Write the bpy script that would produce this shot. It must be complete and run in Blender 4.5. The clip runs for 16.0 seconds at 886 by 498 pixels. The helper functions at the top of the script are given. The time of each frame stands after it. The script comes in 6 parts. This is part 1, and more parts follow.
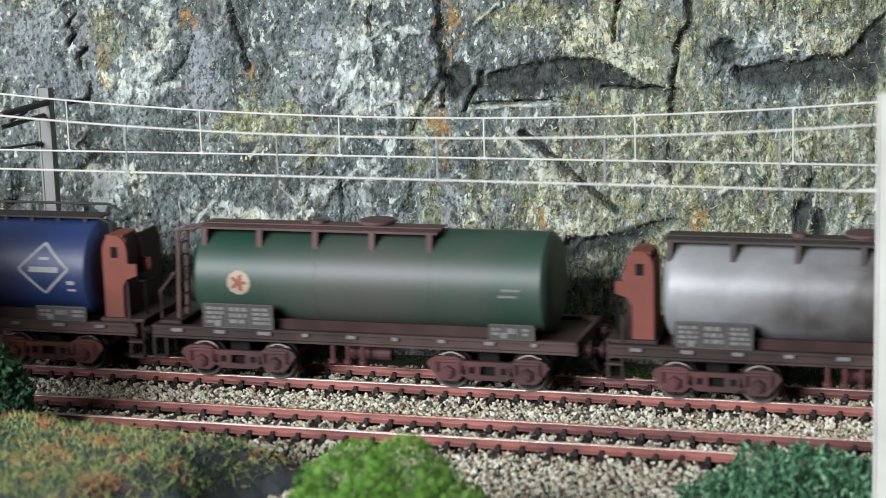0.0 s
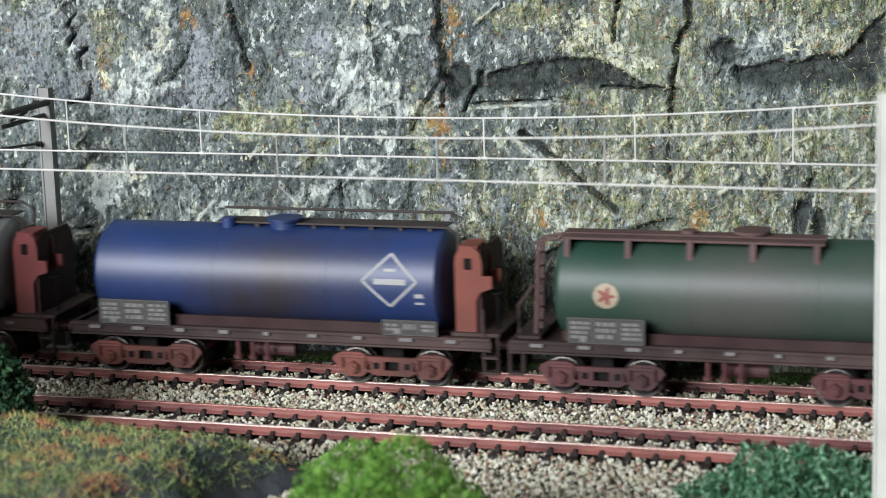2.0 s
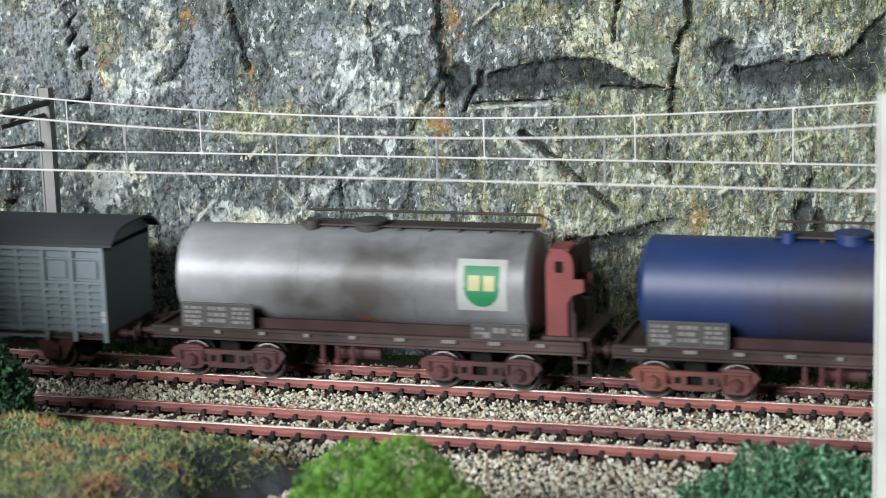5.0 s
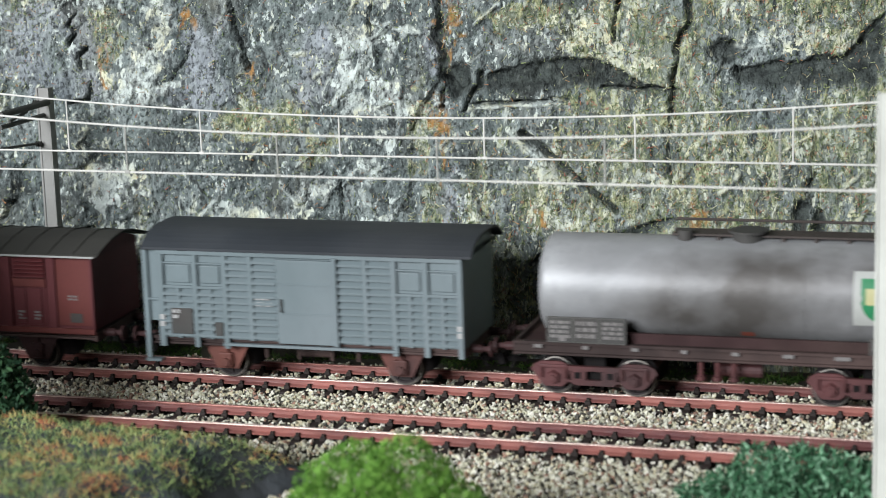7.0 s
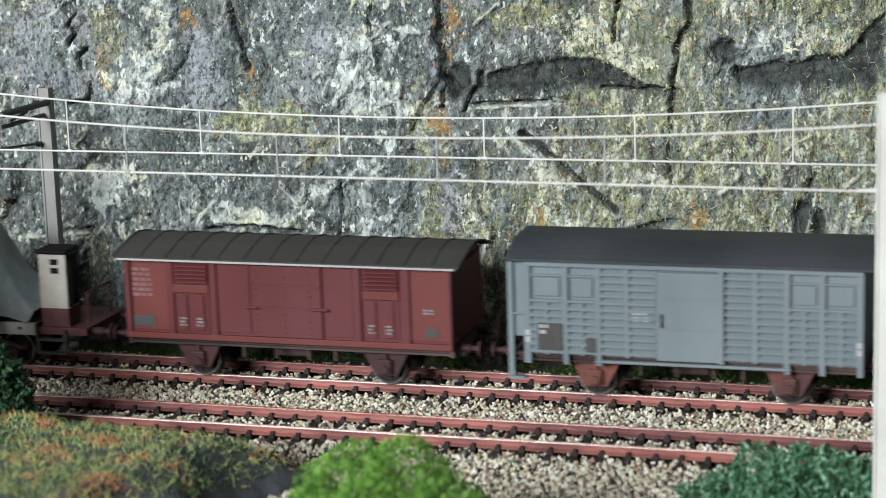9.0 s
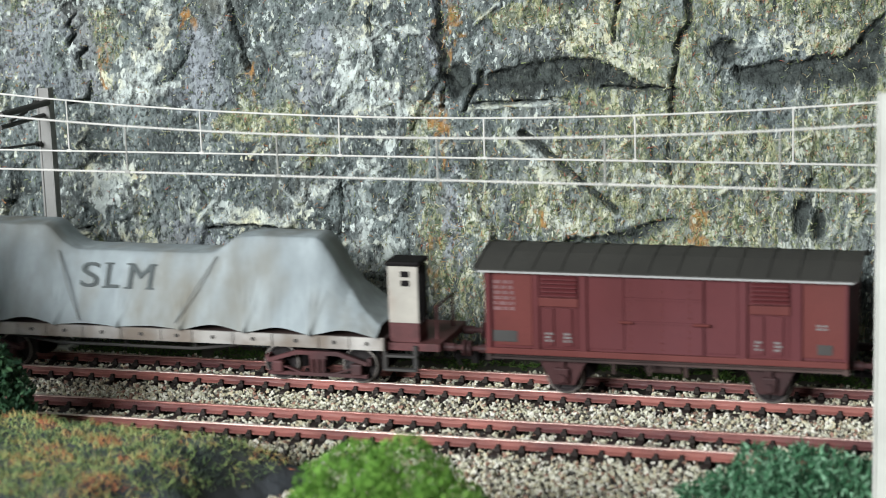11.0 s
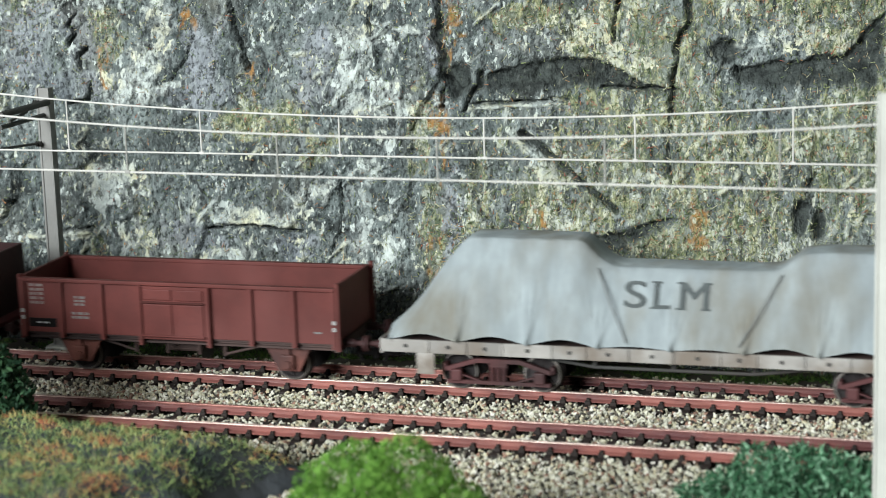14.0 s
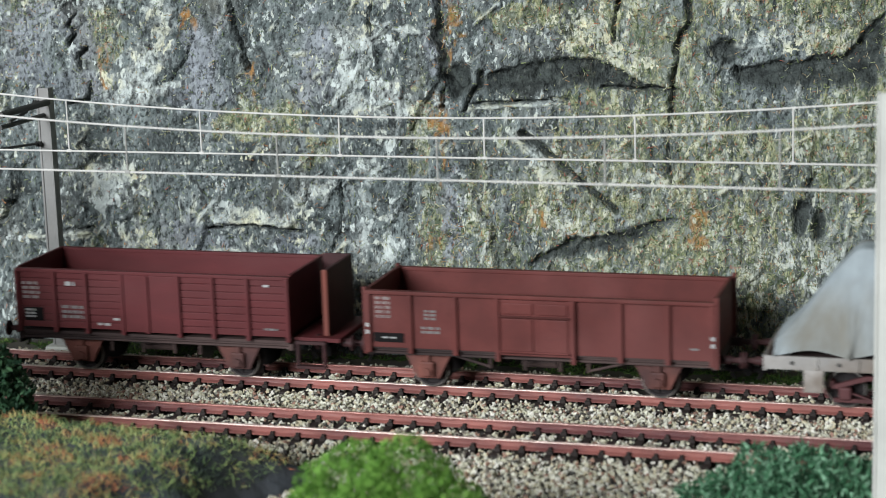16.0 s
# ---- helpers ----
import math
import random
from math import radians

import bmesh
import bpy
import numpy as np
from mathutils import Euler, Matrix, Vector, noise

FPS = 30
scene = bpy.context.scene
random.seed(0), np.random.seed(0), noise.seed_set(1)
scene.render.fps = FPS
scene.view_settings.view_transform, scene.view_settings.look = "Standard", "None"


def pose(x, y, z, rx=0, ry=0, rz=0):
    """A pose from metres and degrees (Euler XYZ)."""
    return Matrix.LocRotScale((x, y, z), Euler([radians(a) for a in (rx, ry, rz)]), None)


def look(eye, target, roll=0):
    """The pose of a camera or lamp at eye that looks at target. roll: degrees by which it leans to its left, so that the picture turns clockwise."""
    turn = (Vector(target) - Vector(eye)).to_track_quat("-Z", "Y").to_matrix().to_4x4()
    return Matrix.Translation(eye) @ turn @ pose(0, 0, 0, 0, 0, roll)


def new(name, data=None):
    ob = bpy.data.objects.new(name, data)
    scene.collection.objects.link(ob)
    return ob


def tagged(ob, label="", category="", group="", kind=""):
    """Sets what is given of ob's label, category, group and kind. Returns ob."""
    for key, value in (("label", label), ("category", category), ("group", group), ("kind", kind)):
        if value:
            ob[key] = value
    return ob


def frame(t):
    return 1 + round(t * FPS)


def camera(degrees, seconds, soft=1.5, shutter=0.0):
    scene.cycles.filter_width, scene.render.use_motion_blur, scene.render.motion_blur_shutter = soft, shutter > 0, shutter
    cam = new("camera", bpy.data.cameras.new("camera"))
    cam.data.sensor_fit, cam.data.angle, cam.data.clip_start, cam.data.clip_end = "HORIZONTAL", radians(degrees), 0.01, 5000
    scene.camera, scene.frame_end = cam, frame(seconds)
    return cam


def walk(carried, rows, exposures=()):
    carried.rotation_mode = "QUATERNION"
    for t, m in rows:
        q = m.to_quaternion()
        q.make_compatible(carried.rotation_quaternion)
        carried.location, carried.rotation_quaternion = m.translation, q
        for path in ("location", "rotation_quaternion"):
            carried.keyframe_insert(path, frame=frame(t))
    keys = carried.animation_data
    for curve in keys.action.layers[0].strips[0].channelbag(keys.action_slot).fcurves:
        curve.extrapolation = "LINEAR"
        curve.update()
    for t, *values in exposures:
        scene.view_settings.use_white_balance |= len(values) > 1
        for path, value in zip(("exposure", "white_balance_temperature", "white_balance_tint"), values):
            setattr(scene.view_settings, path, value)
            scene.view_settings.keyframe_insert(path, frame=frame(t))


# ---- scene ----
# The place is a model railway in the scale 1:87. Lengths below are in millimetres of the model (MM metres each);
# x runs along the track, y away from the viewer, z up from the rail heads.
MM = 0.001
cam = camera(24.103, 16.0, soft=1.0, shutter=0.7)
EYE = Vector((0.0, -0.55276, 0.15941))
AIM = Vector((-0.16854, 0.0, 0.03802))
walk(cam, [(0.0, look(EYE, AIM, -1.82)), (16.0, look(EYE, AIM, -1.82))], 
     [(0.0, -0.1, 6350, 16), (4.0, -0.08, 6350, 16), (7.0, -0.07, 6420, 15), (9.0, -0.05, 6430, 15),
      (12.5, -0.05, 6460, 12), (14.5, -0.05, 6450, 11), (15.2, -0.13, 6400, 13), (16.0, -0.28, 6330, 15)])
cam.data.dof.use_dof = True
cam.data.dof.focus_distance = 0.618
cam.data.dof.aperture_fstop = 20.0

# ---- light: an unseen area lamp added low in front, and the room's soft light ----
world = bpy.data.worlds.new("room_light")
scene.world = world
world.use_nodes = True
world.node_tree.nodes["Background"].inputs[0].default_value = (0.86, 0.95, 1.0, 1)
world.node_tree.nodes["Background"].inputs[1].default_value = 0.3


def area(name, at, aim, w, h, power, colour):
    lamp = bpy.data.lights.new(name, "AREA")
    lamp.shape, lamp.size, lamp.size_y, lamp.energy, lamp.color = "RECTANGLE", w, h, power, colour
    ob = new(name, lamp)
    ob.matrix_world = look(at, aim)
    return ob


# key light inferred from front left; no window is seen there
area("added_key_light", (-1.3, -2.43, 0.99), (-1.3, 0.0, 0.99), 1.72, 0.93, 181.0, (0.932, 0.982, 0.985))


# ---- materials ----
def mat(name, base, rough=0.6, metal=0.0, vary=0.25, scale=60.0, grain=900.0, dirt=None, dirt_amount=0.35, bump=0.15, stretch=(1, 1, 1), spec=0.32, by_object=False):
    m = bpy.data.materials.new(name)
    m.use_nodes = True
    nt = m.node_tree
    n, l = nt.nodes, nt.links
    b = n["Principled BSDF"]
    b.inputs["Roughness"].default_value, b.inputs["Metallic"].default_value = rough, metal
    b.inputs["Specular IOR Level"].default_value = spec
    tc, mp = n.new("ShaderNodeTexCoord"), n.new("ShaderNodeMapping")
    mp.inputs["Scale"].default_value = stretch
    l.new(tc.outputs["Object"], mp.inputs[0])

    def tex(s, detail):
        t = n.new("ShaderNodeTexNoise")
        t.inputs["Scale"].default_value, t.inputs["Detail"].default_value = s, detail
        l.new(mp.outputs[0], t.inputs["Vector"])
        return t

    def mixed(a, c, fac):
        x = n.new("ShaderNodeMix")
        x.data_type = "RGBA"
        for sock, val in ((x.inputs[6], a), (x.inputs[7], c)):
            if isinstance(val, tuple):
                sock.default_value = (*val, 1)
            else:
                l.new(val, sock)
        l.new(fac, x.inputs[0])
        return x.outputs[2]

    def ramp(src, lo, hi, top=1.0):
        r = n.new("ShaderNodeMapRange")
        r.inputs[1].default_value, r.inputs[2].default_value, r.inputs[4].default_value = lo, hi, top
        l.new(src, r.inputs[0])
        return r.outputs[0]

    big, fine = tex(scale, 4), tex(grain, 3)
    lo = tuple(max(0.0, c * (1 - vary)) for c in base)
    hi = tuple(min(1.0, c * (1 + vary)) for c in base)
    col = mixed(lo, hi, ramp(big.outputs[0], 0.3, 0.7))
    col = mixed(col, tuple(c * (1 - 0.7 * vary) for c in base), ramp(fine.outputs[0], 0.5, 0.75, 0.6))
    if by_object:
        info = n.new("ShaderNodeObjectInfo")
        col = mixed(col, tuple(c * 0.55 for c in base), info.outputs["Random"])
    if dirt:
        spots = tex(scale * 0.45, 5)
        col = mixed(col, dirt, ramp(spots.outputs[0], 0.45, 0.72, dirt_amount * 2))
    l.new(col, b.inputs["Base Color"])
    if bump:
        bp = n.new("ShaderNodeBump")
        bp.inputs["Strength"].default_value, bp.inputs["Distance"].default_value = bump, 0.0004
        l.new(fine.outputs[0], bp.inputs["Height"])
        l.new(bp.outputs[0], b.inputs["Normal"])
    return m


DIRT = (0.045, 0.035, 0.03)
M_BLUE = mat("blue_tank_paint", (0.011, 0.034, 0.125), 0.47, 0.0, 0.3, 26, 700, (0.026, 0.022, 0.028), 0.75, 0.12, (1, 1, 0.5), 0.6)
M_GREEN = mat("green_tank_paint", (0.017, 0.055, 0.036), 0.48, 0.0, 0.25, 22, 700, (0.062, 0.066, 0.056), 0.9, 0.12, (1, 1, 0.35), 0.5)
M_SILVER = mat("aluminium_tank_paint", (0.29, 0.296, 0.30), 0.43, 0.12, 0.25, 64, 500, (0.075, 0.070, 0.065), 0.7, 0.25, (0.6, 1, 0.6))
M_FRAME = mat("dusty_brown_frame", (0.038, 0.026, 0.024), 0.7, 0, 0.3, 60, 900, (0.095, 0.062, 0.055), 0.4, spec=0.18)
M_GREYFRAME = mat("grey_brown_panel", (0.0512, 0.0512, 0.0480), 0.7, 0, 0.2, 90, 900, (0.05, 0.04, 0.035), 0.3)
M_BOGIE = mat("red_brown_bogie", (0.088, 0.030, 0.030), 0.62, 0, 0.35, 110, 900, (0.03, 0.018, 0.018), 0.5)
M_RUSTBOGIE = mat("rust_brown_bogie", (0.15, 0.050, 0.036), 0.62, 0, 0.35, 110, 900, (0.05, 0.022, 0.02), 0.5)
M_PLATFORM = mat("orange_brown_primer", (0.1836, 0.0510, 0.0340), 0.6, 0, 0.2, 60, 900, (0.10, 0.03, 0.025), 0.3)
M_WALKWAY = mat("dark_brown_walkway", (0.05, 0.04, 0.036), 0.7, 0, 0.25, 80, 900)
M_WALKRED = mat("dull_red_brown_walkway", (0.0975, 0.0562, 0.0525), 0.7, 0, 0.25, 80, 900)
M_STEEL = mat("wheel_rim_steel", (0.27, 0.25, 0.225), 0.4, 0.8, 0.1, 80, 900)
M_WHEEL = mat("blackened_wheel", (0.02, 0.016, 0.016), 0.65, 0.1, 0.3, 80, 900)
# also painted shade: bogie slots, bolsters, lookout holes and the hut end
M_BLACK = mat("black_plastic_and_shade", (0.007, 0.006, 0.006), 0.7, 0, 0.3, 80, 900, spec=0.12)
M_GREYVAN = mat("blue_grey_van_paint", (0.128, 0.165, 0.174), 0.55, 0, 0.15, 40, 800, (0.17, 0.19, 0.2), 0.3, 0.08, (1, 1, 0.6))
M_GREYROOF = mat("slate_grey_roof", (0.0280, 0.0328, 0.0384), 0.65, 0, 0.2, 30, 700, (0.08, 0.08, 0.08), 0.25)
M_REDVAN = mat("oxide_red_van_paint", (0.092, 0.020, 0.021), 0.6, 0, 0.18, 40, 800, (0.10, 0.035, 0.04), 0.4, 0.08, (1, 1, 0.6), spec=0.22)
M_REDVAN2 = mat("orange_red_van_panel", (0.112, 0.027, 0.023), 0.6, 0, 0.18, 40, 800, (0.13, 0.045, 0.04), 0.3, 0.08, spec=0.22)
M_REDROOF = mat("sooty_olive_roof", (0.0414, 0.0405, 0.0351), 0.8, 0, 0.2, 40, 700, (0.035, 0.033, 0.03), 0.4)
M_OPEN = mat("brown_open_wagon_paint", (0.106, 0.0265, 0.0222), 0.6, 0, 0.25, 70, 800, (0.14, 0.05, 0.045), 0.35, 0.06, spec=0.22)
M_OPENIN = mat("dark_brown_wagon_inside", (0.070, 0.022, 0.019), 0.75, 0, 0.25, 60, 800, (0.045, 0.02, 0.018), 0.4, spec=0.15)
M_OPEN2 = mat("dark_red_plank_paint", (0.093, 0.0185, 0.0195), 0.6, 0, 0.15, 60, 800, (0.10, 0.03, 0.03), 0.35, 0.08, (1, 1, 3), spec=0.22)
M_TARP = mat("pale_grey_tarpaulin", (0.29, 0.333, 0.342), 0.85, 0, 0.2, 150, 420, (0.19, 0.185, 0.155), 0.5, 0.5, (1, 1, 0.3), 0.2)
M_DECK = mat("whitewashed_deck_edge", (0.40, 0.385, 0.355), 0.75, 0, 0.2, 160, 900, (0.19, 0.16, 0.13), 0.75, by_object=True)
M_HUT = mat("cream_hut_paint", (0.40, 0.38, 0.33), 0.7, 0, 0.2, 90, 700, (0.30, 0.20, 0.15), 0.6)
M_WHITE = mat("white_lettering", (0.33, 0.33, 0.32), 0.7, 0, 0.1, 90, 700, bump=0)
M_FADED = mat("faded_lettering", (0.16, 0.15, 0.145), 0.7, 0, 0.1, 90, 700, bump=0)
# buffer red; also painted shade on brake end walls and the plank wagon's screen
M_BUFFER = mat("dark_red_buffer_and_shade", (0.055, 0.022, 0.022), 0.6, 0, 0.3, 80, 900, (0.03, 0.02, 0.02), 0.4, spec=0.18)
# bearer's own brown; on the deck it paints the tank's shadow
M_BEARER = mat("dark_brown_bearer_and_shade", (0.042, 0.022, 0.022), 0.75, 0, 0.3, 70, 900, (0.05, 0.035, 0.03), 0.4, spec=0.15)
M_CHALK = mat("worn_chalky_lettering", (0.23, 0.20, 0.19), 0.7, 0, 0.25, 150, 900, (0.12, 0.05, 0.045), 0.5, 0)
M_PANELRIM = mat("grey_panel_rim", (0.09, 0.088, 0.08), 0.7, 0, 0.1, 90, 700, bump=0)
M_LETTER = mat("grey_green_lettering", (0.085, 0.10, 0.10), 0.8, 0, 0.15, 90, 700, bump=0)
M_CREAM = mat("cream_disc", (0.33, 0.27, 0.19), 0.6, 0, 0.12, 150, 700, bump=0)
M_REDMARK = mat("red_mark", (0.22, 0.07, 0.055), 0.6, 0, 0.12, 150, 700, bump=0)
M_LOGOGREEN = mat("bright_green_shield", (0.018, 0.180, 0.072), 0.5, 0, 0.1, 150, 700, bump=0)
M_LOGOWHITE = mat("white_logo_panel", (0.36, 0.37, 0.345), 0.5, 0, 0.08, 150, 700, bump=0)
M_LOGOYELLOW = mat("yellow_logo_mark", (0.42, 0.40, 0.20), 0.5, 0, 0.1, 150, 700, bump=0)
M_RAIL = mat("rust_red_rail_paint", (0.285, 0.108, 0.088), 0.38, 0, 0.38, 120, 900, (0.11, 0.042, 0.042), 0.75, 0.4, (0.35, 1, 1), 0.5)
# pale base colour paints the rail head's glint; dirt patches break it up
M_RAILTOP = mat("pale_glint_rail_head", (0.80, 0.64, 0.56), 0.32, 0.3, 0.2, 50, 900, (0.36, 0.16, 0.13), 0.9, 0.1, (0.22, 1, 1))
M_SLEEPER = mat("dark_brown_sleeper", (0.036, 0.026, 0.022), 0.75, 0, 0.35, 120, 1200, by_object=True)
M_MAST = mat("pale_grey_mast", (0.52, 0.53, 0.48), 0.6, 0, 0.12, 60, 700, (0.28, 0.27, 0.24), 0.25)
M_MASTGREY = mat("mid_grey_mast", (0.25, 0.25, 0.235), 0.65, 0, 0.15, 60, 700, (0.17, 0.165, 0.15), 0.3)
M_MASTDARK = mat("dark_mast_arm", (0.06, 0.06, 0.055), 0.6, 0, 0.2, 60, 700)
M_SEAM = mat("grey_seam_tape", (0.17, 0.18, 0.175), 0.8, 0, 0.15, 90, 700, bump=0)
M_WIRE = mat("white_catenary_wire", (0.612, 0.603, 0.561), 0.5, 0.0, 0.1, 90, 700, bump=0)
# darker copy of the wire colour paints the near droppers as unlit
M_DROP = mat("unlit_dropper_wire", (0.33, 0.33, 0.30), 0.5, 0.0, 0.1, 90, 700, bump=0)


# ---- mesh helpers, all in millimetres ----
def box(bm, x0, x1, y0, y1, z0, z1, bevel=0.0):
    made = bmesh.ops.create_cube(bm, size=1.0)["verts"]
    for v in made:
        v.co = Vector(((x0 + x1) / 2 + v.co.x * (x1 - x0), (y0 + y1) / 2 + v.co.y * (y1 - y0), (z0 + z1) / 2 + v.co.z * (z1 - z0)))
    if bevel:
        edges = {e for v in made for e in v.link_edges}
        bmesh.ops.bevel(bm, geom=list(edges), offset=bevel, segments=2, affect="EDGES", profile=0.5)
    return bm


def rod(bm, a, c, r, seg=8, r2=None):
    a, c = Vector(a), Vector(c)
    made = bmesh.ops.create_cone(bm, cap_ends=True, segments=seg, radius1=r, radius2=r if r2 is None else r2, depth=(c - a).length)["verts"]
    m = Matrix.Translation((a + c) / 2) @ (c - a).to_track_quat("Z", "Y").to_matrix().to_4x4()
    for v in made:
        v.co = m @ v.co
    return bm


def rods(bm, points, r, seg=8):
    """One bent round bar through the points."""
    pts = [Vector(p) for p in points]
    rings = []
    for i, p in enumerate(pts):
        d = (pts[min(i + 1, len(pts) - 1)] - pts[max(i - 1, 0)]).normalized()
        side = d.cross(Vector((0.13, 0.21, 0.97))).normalized()
        up = side.cross(d)
        rings.append([bm.verts.new(p + r * (math.cos(2 * math.pi * k / seg) * side + math.sin(2 * math.pi * k / seg) * up)) for k in range(seg)])
    faces = []
    for a, c in zip(rings, rings[1:]):
        for k in range(seg):
            faces.append(bm.faces.new((a[k], a[(k + 1) % seg], c[(k + 1) % seg], c[k])))
    faces += [bm.faces.new(rings[0][::-1]), bm.faces.new(rings[-1])]
    bmesh.ops.recalc_face_normals(bm, faces=faces)
    return bm


def slab(bm, outline, depth, put):
    """A flat piece with the outline (u, v), depth thick; put(u, v, w) gives the place."""
    front = [bm.verts.new(put(u, v, 0.0)) for u, v in outline]
    back = [bm.verts.new(put(u, v, depth)) for u, v in outline]
    bm.faces.new(front)
    bm.faces.new(back[::-1])
    k = len(outline)
    for i in range(k):
        bm.faces.new((front[i], back[i], back[(i + 1) % k], front[(i + 1) % k]))
    bmesh.ops.recalc_face_normals(bm, faces=bm.faces)
    return bm


def spun(bm, profile, seg=40, ring=False):
    """A body turned round the x axis from (x, radius) pairs."""
    rings = []
    for x, r in profile:
        rings.append([bm.verts.new((x, r * math.sin(2 * math.pi * i / seg), r * math.cos(2 * math.pi * i / seg))) for i in range(seg)])
    for a, c in zip(rings, rings[1:]):
        for i in range(seg):
            bm.faces.new((a[i], a[(i + 1) % seg], c[(i + 1) % seg], c[i]))
    if ring:
        for i in range(seg):
            bm.faces.new((rings[-1][i], rings[-1][(i + 1) % seg], rings[0][(i + 1) % seg], rings[0][i]))
    else:
        bm.faces.new(rings[0][::-1])
        bm.faces.new(rings[-1])
    bmesh.ops.recalc_face_normals(bm, faces=bm.faces)
    return bm


def mesh_of(name, bm, material, smooth=False):
    me = bpy.data.meshes.new(name)
    bmesh.ops.scale(bm, vec=(MM, MM, MM), verts=bm.verts)
    bm.to_mesh(me)
    bm.free()
    me.materials.append(material)
    if smooth:
        me.shade_smooth()
        me.set_sharp_from_angle(angle=radians(35))
    return me


def part(name, bm, material, parent, label="", smooth=False, at=None):
    ob = new(name, mesh_of(name, bm, material, smooth))
    ob.parent = parent
    if at:
        ob.location = Vector(at) * MM
    if label:
        tagged(ob, label)
    return ob


def thing(name, label, category, group="", kind="", at=(0, 0, 0)):
    ob = new(name)
    ob.empty_display_size = 0.01
    ob.location = Vector(at) * MM
    return tagged(ob, label, category, group, kind)


def vnoise(x, y, size, seed):
    """Smooth noise from -1 to 1 over numpy arrays, with cells of the given size."""
    rng = np.random.default_rng(seed)
    table = rng.uniform(-1, 1, (257, 257))
    u, v = np.asarray(x) / size + 1000.37, np.asarray(y) / size + 1000.71
    iu, iv = np.floor(u).astype(int), np.floor(v).astype(int)
    fu, fv = u - iu, v - iv
    fu, fv = fu * fu * (3 - 2 * fu), fv * fv * (3 - 2 * fv)
    i0, j0, i1, j1 = iu % 256, iv % 256, (iu + 1) % 256, (iv + 1) % 256
    return (table[i0, j0] * (1 - fu) + table[i1, j0] * fu) * (1 - fv) + (table[i0, j1] * (1 - fu) + table[i1, j1] * fu) * fv


def grid_mesh(name, xs, zs, place, material, smooth=True):
    """A sheet over the grid xs by zs; place gives arrays of x, y, z in millimetres."""
    gx, gz = np.meshgrid(xs, zs)
    px, py, pz = place(gx, gz)
    co = np.stack([px, py, pz], -1).reshape(-1, 3) * MM
    nx, nz = len(xs), len(zs)
    i = np.arange(nx * nz).reshape(nz, nx)
    quads = np.stack([i[:-1, :-1], i[:-1, 1:], i[1:, 1:], i[1:, :-1]], -1).reshape(-1, 4)
    me = bpy.data.meshes.new(name)
    me.from_pydata(co.tolist(), [], quads.tolist())
    me.materials.append(material)
    if smooth:
        me.shade_smooth()
    return me


def many(name, centres, sizes, verts, faces, material, turns=True, seed=3, squash=None):
    """One mesh of many small copies of a shape, each turned by chance."""
    rng = np.random.default_rng(seed)
    k, nv = len(centres), len(verts)
    base = np.asarray(verts, float)
    pts = np.repeat(base[None], k, 0) * np.asarray(sizes, float).reshape(k, 1, -1)
    if turns:
        q = rng.normal(size=(k, 4))
        q /= np.linalg.norm(q, axis=1, keepdims=True)
        w, x, y, z = q.T
        rot = np.stack([1 - 2 * (y * y + z * z), 2 * (x * y - w * z), 2 * (x * z + w * y), 2 * (x * y + w * z), 1 - 2 * (x * x + z * z), 2 * (y * z - w * x), 2 * (x * z - w * y), 2 * (y * z + w * x), 1 - 2 * (x * x + y * y)], -1).reshape(k, 3, 3)
        pts = np.einsum("kij,kvj->kvi", rot, pts)
    pts = (pts + np.asarray(centres, float)[:, None]).reshape(-1, 3) * MM
    fa = np.asarray(faces)
    allf = (fa[None] + (np.arange(k) * nv)[:, None, None]).reshape(-1, fa.shape[1])
    me = bpy.data.meshes.new(name)
    me.from_pydata(pts.tolist(), [], allf.tolist())
    me.materials.append(material)
    return me


def ico():
    bm = bmesh.new()
    bmesh.ops.create_icosphere(bm, subdivisions=1, radius=1.0)
    bm.verts.ensure_lookup_table()
    out = [tuple(v.co) for v in bm.verts], [[v.index for v in f.verts] for f in bm.faces]
    bm.free()
    return out


ICO_V, ICO_F = ico()

# ---- ground, cliff and track ----
M_GROUND = mat("dark_earth", (0.06, 0.055, 0.045), 0.9, 0, 0.3, 40, 500, (0.10, 0.09, 0.06), 0.3, 0.3)


def ground_height(x, y):
    return -5.2 + 0.5 * vnoise(x, y, 9, 21) + 0.25 * vnoise(x, y, 3, 22)


def build_ground():
    xs = np.concatenate([[-3000, -1500, -700], np.arange(-420, 60, 4.0), [300, 800, 1800, 3000]])
    ys = np.concatenate([[-3000, -1200, -600, -300], np.arange(-160, 70, 4.0), [300, 1000, 3000]])
    tagged(new("ground", grid_mesh("ground", xs, ys, lambda x, y: (x, y, ground_height(x, y)), M_GROUND)), "dark earth-brown scenery base under the ballast", "ground", kind="structure")


build_ground()


